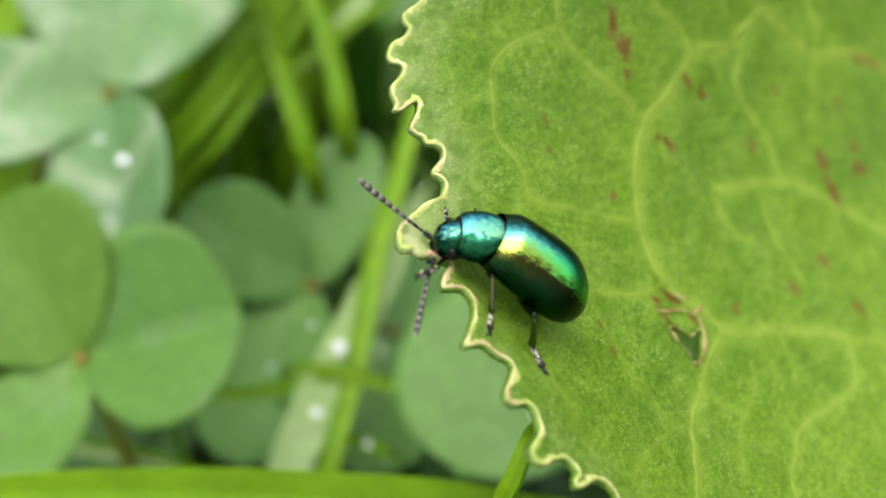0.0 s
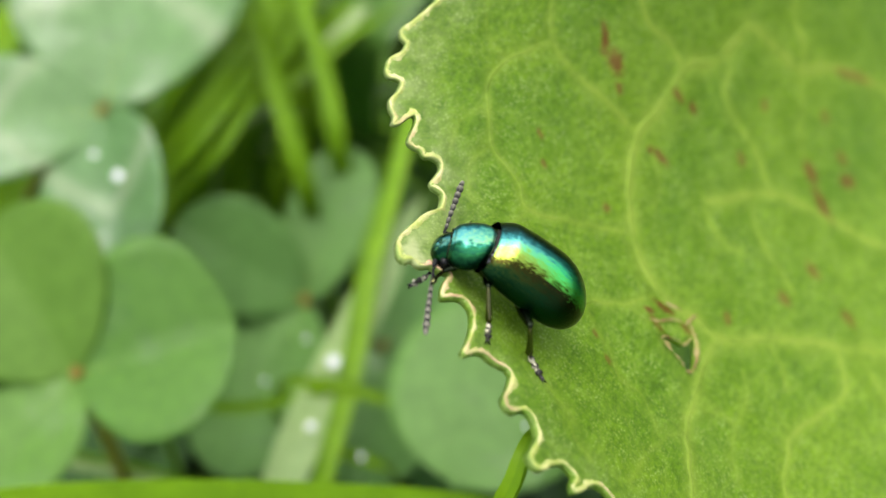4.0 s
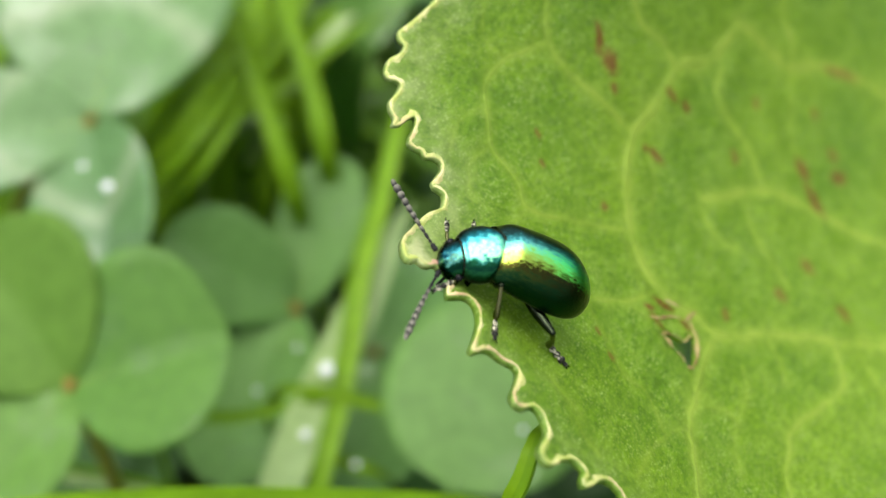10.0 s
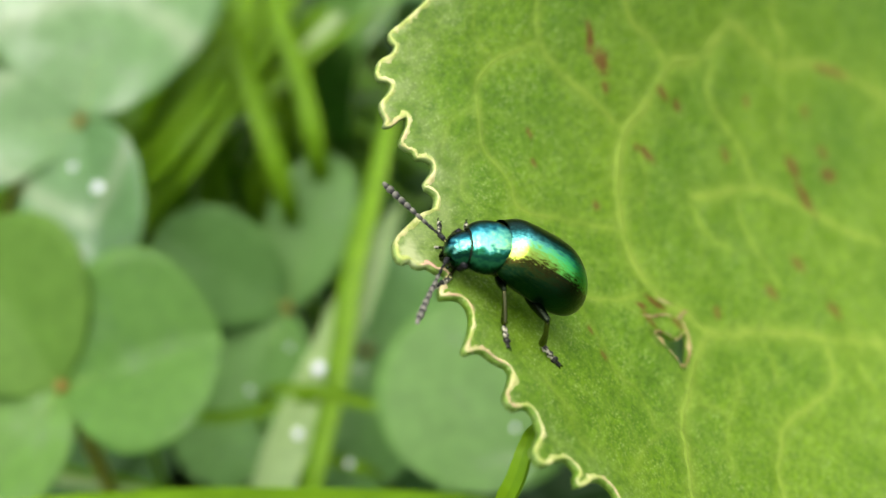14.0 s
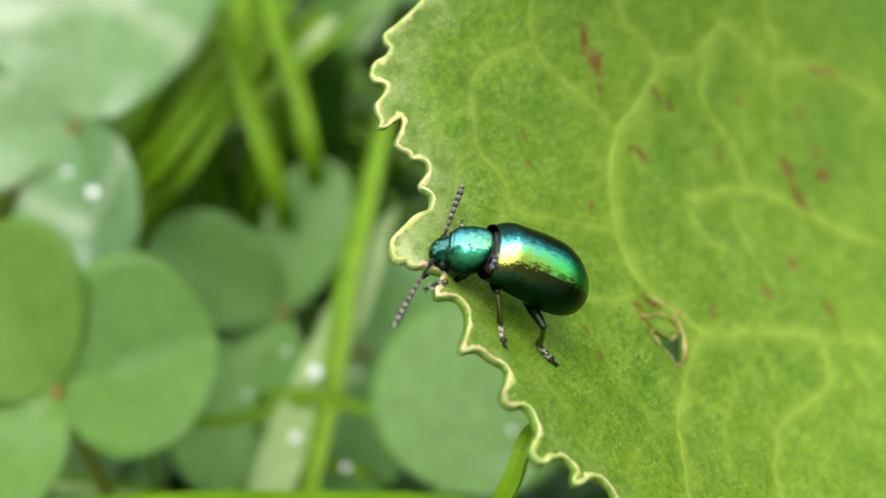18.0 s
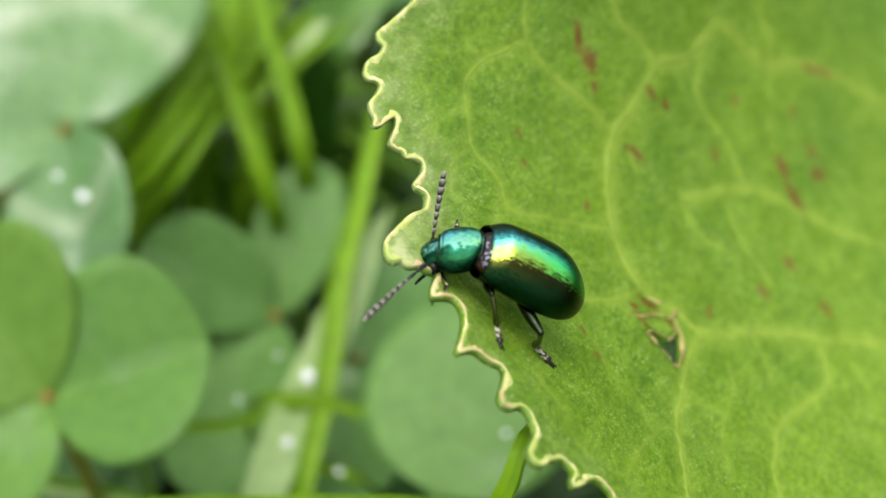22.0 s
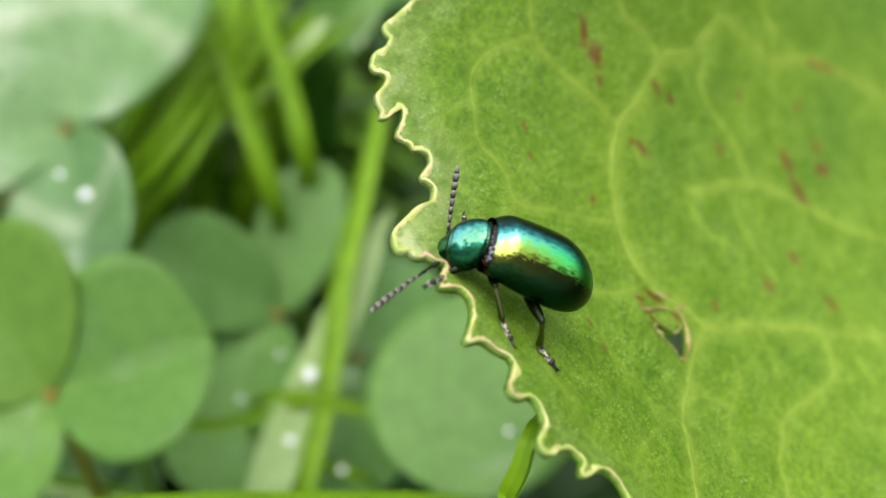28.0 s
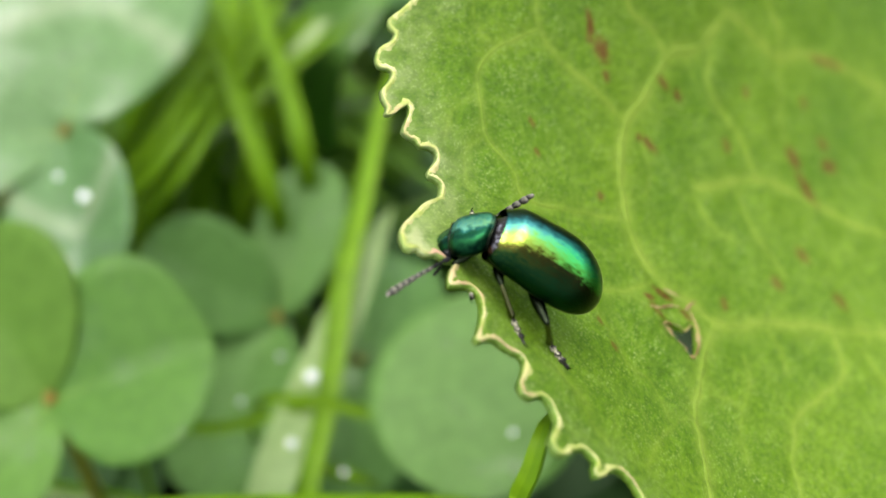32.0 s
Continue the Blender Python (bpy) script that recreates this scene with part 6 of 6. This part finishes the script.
    left_rows = [
        (0.0, pose(0.001288, 0.000993, -0.001109, 0.00, 3.69, 91.20)), (0.5, pose(0.001328, 0.000930, -0.001093, 0.00, 8.75, 82.81)),
        (1.0, pose(0.001264, 0.000911, -0.001157, 0.00, 7.56, 85.55)), (1.5, pose(0.001290, 0.000853, -0.001157, 0.00, 6.09, 88.26)),
        (2.0, pose(0.001272, 0.000836, -0.001164, 0.00, 7.53, 84.10)), (2.5, pose(0.001180, 0.000637, -0.001279, 0.00, 3.60, 89.60)),
        (3.0, pose(0.001155, 0.000511, -0.001293, 0.00, 3.42, 89.77)), (3.5, pose(0.001225, 0.000638, -0.001155, 0.00, -2.89, 96.45)),
        (5.5, pose(0.000960, 0.000702, -0.001080, 0.00, 6.76, 72.64)), (6.0, pose(0.000885, 0.000757, -0.001169, 0.00, 6.19, 66.18)),
        (6.5, pose(0.001313, 0.000778, -0.000931, 0.00, -1.20, 99.16)), (7.0, pose(0.001484, 0.000821, -0.000825, 0.00, -6.74, 102.32)),
        (7.5, pose(0.001332, 0.000696, -0.001102, 0.00, -1.08, 100.07)), (8.0, pose(0.001372, 0.000712, -0.001106, 0.00, 0.67, 98.64)),
        (8.5, pose(0.001266, 0.000623, -0.001213, 0.00, 9.42, 78.40)), (9.0, pose(0.001151, 0.000655, -0.001248, 0.00, 7.96, 81.90)),
        (9.5, pose(0.001327, 0.000600, -0.001134, 0.00, 12.31, 74.71)), (10.0, pose(0.001383, 0.000577, -0.001056, 0.00, 12.16, 68.27)),
        (10.5, pose(0.001344, 0.000649, -0.001007, 0.00, 5.40, 81.35)), (11.0, pose(0.001283, 0.000730, -0.000973, 0.00, 7.90, 76.11)),
        (11.5, pose(0.001301, 0.000721, -0.000900, 0.00, 5.12, 76.74)), (12.0, pose(0.001481, 0.000721, -0.000614, 0.00, -23.97, 58.25)),
        (12.5, pose(0.001491, 0.000750, -0.000625, 0.00, -3.66, 57.13)), (13.0, pose(0.001296, 0.000720, -0.000921, 0.00, 12.22, 68.28)),
        (13.5, pose(0.001420, 0.000623, -0.000876, 0.00, 11.37, 66.98)), (14.0, pose(0.001398, 0.000617, -0.000948, 0.00, 8.19, 69.84)),
        (14.5, pose(0.001370, 0.000618, -0.000986, 0.00, 18.62, 48.36)), (16.5, pose(0.001594, 0.000333, -0.000886, 0.00, 15.89, 47.34)),
        (17.0, pose(0.001537, 0.000322, -0.000961, 0.00, 13.77, 41.69)), (17.5, pose(0.001595, 0.000388, -0.000932, 0.00, 11.20, 33.84)),
        (18.0, pose(0.001661, 0.000463, -0.000897, 0.00, 10.90, 66.41)), (18.5, pose(0.001682, 0.000586, -0.000888, 0.00, 11.61, 64.49)),
        (19.0, pose(0.001633, 0.000565, -0.000940, 0.00, 13.66, 54.53)), (19.5, pose(0.001655, 0.000682, -0.000922, 0.00, 12.15, 46.06)),
        (20.0, pose(0.001601, 0.000785, -0.000955, 0.00, 12.37, 41.62)), (20.5, pose(0.001502, 0.000778, -0.000957, 0.00, 11.94, 38.39)),
        (21.0, pose(0.001546, 0.000789, -0.000922, 0.00, 23.46, 65.33)), (21.5, pose(0.001817, 0.000899, -0.000672, 0.00, 6.99, 81.77)),
        (22.0, pose(0.001716, 0.000823, -0.000781, 0.00, 23.60, 55.39)), (22.5, pose(0.001708, 0.000777, -0.000784, 0.00, 21.99, 63.10)),
        (23.0, pose(0.001650, 0.000770, -0.000825, 0.00, 19.39, 55.78)), (23.5, pose(0.001589, 0.000585, -0.000885, 0.00, 15.50, 67.67)),
        (24.0, pose(0.001441, 0.000567, -0.000982, 0.00, 17.49, 58.44)), (24.5, pose(0.001385, 0.000541, -0.001010, 0.00, 17.79, 48.70)),
        (25.0, pose(0.001269, 0.000504, -0.001061, 0.00, 19.86, 56.68)), (25.5, pose(0.001141, 0.000553, -0.001111, 0.00, 20.90, 47.79)),
        (27.5, pose(0.001167, 0.000560, -0.001086, 0.00, 21.23, 61.08)), (28.0, pose(0.001254, 0.000539, -0.001045, 0.00, 20.98, 48.81)),
        (28.5, pose(0.001288, 0.000585, -0.001022, 0.00, 19.21, 57.21)), (29.0, pose(0.001274, 0.000591, -0.001032, 0.00, 17.18, 61.74)),
        (29.5, pose(0.001433, 0.000596, -0.000933, 0.00, 14.07, 52.84)), (30.0, pose(0.001485, 0.000610, -0.000874, 0.00, 14.44, 48.13)),
        (30.5, pose(0.001418, 0.000540, -0.000906, 0.00, 12.98, 46.77)), (31.0, pose(0.001235, 0.000588, -0.000921, 0.00, 13.71, 59.00)),
        (31.5, pose(0.001086, 0.000977, -0.000909, 0.00, 5.34, 40.69)), (32.0, pose(0.001045, 0.000956, -0.000921, 0.00, 5.06, 55.81)),
    ]
    walk(feelers[0], left_rows)
    right_rows = [
        (0.0, pose(0.001600, 0.000327, -0.001144, 0.00, 13.67, -14.25)), (0.5, pose(0.001598, 0.000284, -0.001160, 0.00, 19.04, -31.61)),
        (1.0, pose(0.001513, 0.000288, -0.001254, 0.00, 16.51, -30.74)), (1.5, pose(0.001497, 0.000250, -0.001283, 0.00, 22.49, -37.40)),
        (2.0, pose(0.001454, 0.000257, -0.001324, 0.00, 7.42, -43.06)), (2.5, pose(0.001016, -0.000214, -0.001634, 0.00, -32.57, -58.72)),
        (3.0, pose(0.000667, -0.000609, -0.001848, 0.00, -38.34, -66.58)), (3.5, pose(0.000823, -0.000553, -0.001747, 0.00, -7.85, -82.22)),
        (5.5, pose(0.000742, -0.000789, -0.001764, 0.00, -22.52, -93.38)), (6.0, pose(0.000659, -0.000805, -0.001864, 0.00, -29.08, -103.32)),
        (6.5, pose(0.001297, -0.000456, -0.001402, 0.00, -5.36, -76.50)), (7.0, pose(0.001659, -0.000085, -0.001048, 0.00, -9.09, -49.59)),
        (7.5, pose(0.001518, -0.000083, -0.001167, 0.00, 13.11, -24.60)), (8.0, pose(0.001618, 0.000070, -0.001004, 0.00, 21.42, -35.55)),
        (8.5, pose(0.001506, -0.000021, -0.001094, 0.00, 8.38, -20.94)), (9.0, pose(0.001430, 0.000034, -0.001114, 0.00, 11.48, -20.43)),
        (9.5, pose(0.001574, -0.000031, -0.000973, 0.00, 14.05, -44.35)), (10.0, pose(0.001623, -0.000044, -0.000863, 0.00, 4.70, -54.23)),
        (10.5, pose(0.001594, 0.000026, -0.000846, 0.00, 14.00, -42.98)), (11.0, pose(0.001550, 0.000104, -0.000849, 0.00, 13.82, -50.77)),
        (11.5, pose(0.001541, 0.000080, -0.000807, 0.00, 21.77, -60.28)), (12.0, pose(0.001702, 0.000073, -0.000537, 0.00, -3.36, -81.96)),
        (12.5, pose(0.001728, 0.000112, -0.000551, 0.00, 0.46, -77.25)), (13.0, pose(0.001541, 0.000084, -0.000865, 0.00, -1.88, -37.55)),
        (13.5, pose(0.001625, -0.000024, -0.000817, 0.00, 33.09, -36.73)), (14.0, pose(0.001613, -0.000026, -0.000895, 0.00, 22.67, -45.08)),
        (14.5, pose(0.001589, -0.000031, -0.000963, 0.00, -0.23, -59.02)), (16.5, pose(0.001076, -0.000465, -0.001194, 0.00, -15.80, -93.18)),
        (17.0, pose(0.000996, -0.000502, -0.001314, 0.00, -29.48, -87.15)), (17.5, pose(0.000987, -0.000551, -0.001394, 0.00, -16.48, -103.42)),
        (18.0, pose(0.000976, -0.000582, -0.001462, 0.00, -8.68, -99.58)), (18.5, pose(0.000965, -0.000594, -0.001553, 0.00, -15.90, -100.04)),
        (19.0, pose(0.000807, -0.000731, -0.001705, 0.00, -18.13, -107.19)), (19.5, pose(0.000795, -0.000755, -0.001773, 0.00, -30.84, -107.19)),
        (20.0, pose(0.000691, -0.000791, -0.001892, 0.00, -27.90, -105.52)), (20.5, pose(0.000711, -0.000839, -0.001831, 0.00, -26.25, -108.36)),
        (21.0, pose(0.000776, -0.000826, -0.001686, 0.00, -27.27, -104.38)), (21.5, pose(0.001108, -0.000601, -0.001488, 0.00, -17.25, -63.12)),
        (22.0, pose(0.000974, -0.000540, -0.001617, 0.00, -40.74, -63.68)), (22.5, pose(0.000960, -0.000583, -0.001599, 0.00, -43.01, -69.02)),
        (23.0, pose(0.000928, -0.000612, -0.001613, 0.00, -46.29, -73.58)), (23.5, pose(0.000797, -0.000813, -0.001626, 0.00, -25.04, -100.74)),
        (24.0, pose(0.000656, -0.000836, -0.001694, 0.00, -30.64, -93.01)), (24.5, pose(0.000600, -0.000851, -0.001722, 0.00, -21.62, -101.93)),
        (25.0, pose(0.000472, -0.000860, -0.001779, 0.00, -21.66, -90.42)), (25.5, pose(0.000401, -0.000807, -0.001828, 0.00, -21.01, -99.83)),
        (27.5, pose(0.000476, -0.000736, -0.001813, 0.00, -34.96, -61.47)), (28.0, pose(0.000549, -0.000725, -0.001784, 0.00, -36.97, -65.77)),
        (28.5, pose(0.000618, -0.000699, -0.001753, 0.00, -37.20, -65.33)), (29.0, pose(0.000610, -0.000715, -0.001750, 0.00, -32.61, -81.42)),
        (29.5, pose(0.000785, -0.000734, -0.001643, 0.00, -31.60, -110.53)), (30.0, pose(0.000894, -0.000771, -0.001569, 0.00, -52.52, -105.29)),
        (30.5, pose(0.000815, -0.000846, -0.001600, 0.00, -33.75, -115.44)), (31.0, pose(0.000691, -0.000808, -0.001609, 0.00, -27.49, -119.67)),
        (31.5, pose(0.000645, -0.000427, -0.001580, 0.00, -41.81, -118.39)), (32.0, pose(0.000620, -0.000496, -0.001477, 0.00, -48.15, -124.30)),
    ]
    walk(feelers[1], right_rows)
    for (leg, lower, sock, hip, thigh, shin, pole), stands in zip(legs, STANDS):
        leg_rows, shin_rows, foot_rows = [], [], []
        for t, m in beetle_rows:
            _, ankle, tip = [q for q in stands if q[0] <= t][-1]
            back = m.inverted()
            tip = (back @ (Vector(tip) * MM)) / MM
            ankle = (back @ (Vector(ankle) * MM)) / MM if ankle else tip.lerp(hip, 0.33)
            way = (ankle - hip).normalized()
            reach = min(max((ankle - hip).length, abs(thigh - shin) + 0.02), 0.985 * (thigh + shin))
            ankle = hip + way * reach
            along = (thigh * thigh - shin * shin + reach * reach) / (2 * reach)
            out = (pole - way * pole.dot(way)).normalized()
            knee = hip + way * along + out * math.sqrt(max(0.0, thigh * thigh - along * along))
            top = aim(hip, knee, pole)
            leg_rows.append((t, top))
            shin_rows.append((t, top.inverted() @ aim(knee, ankle, pole)))
            foot_rows.append((t, top.inverted() @ aim(ankle, tip, pole)))
        walk(leg, leg_rows)
        walk(lower, shin_rows)
        for piece in sock:
            walk(piece, foot_rows)


motions()
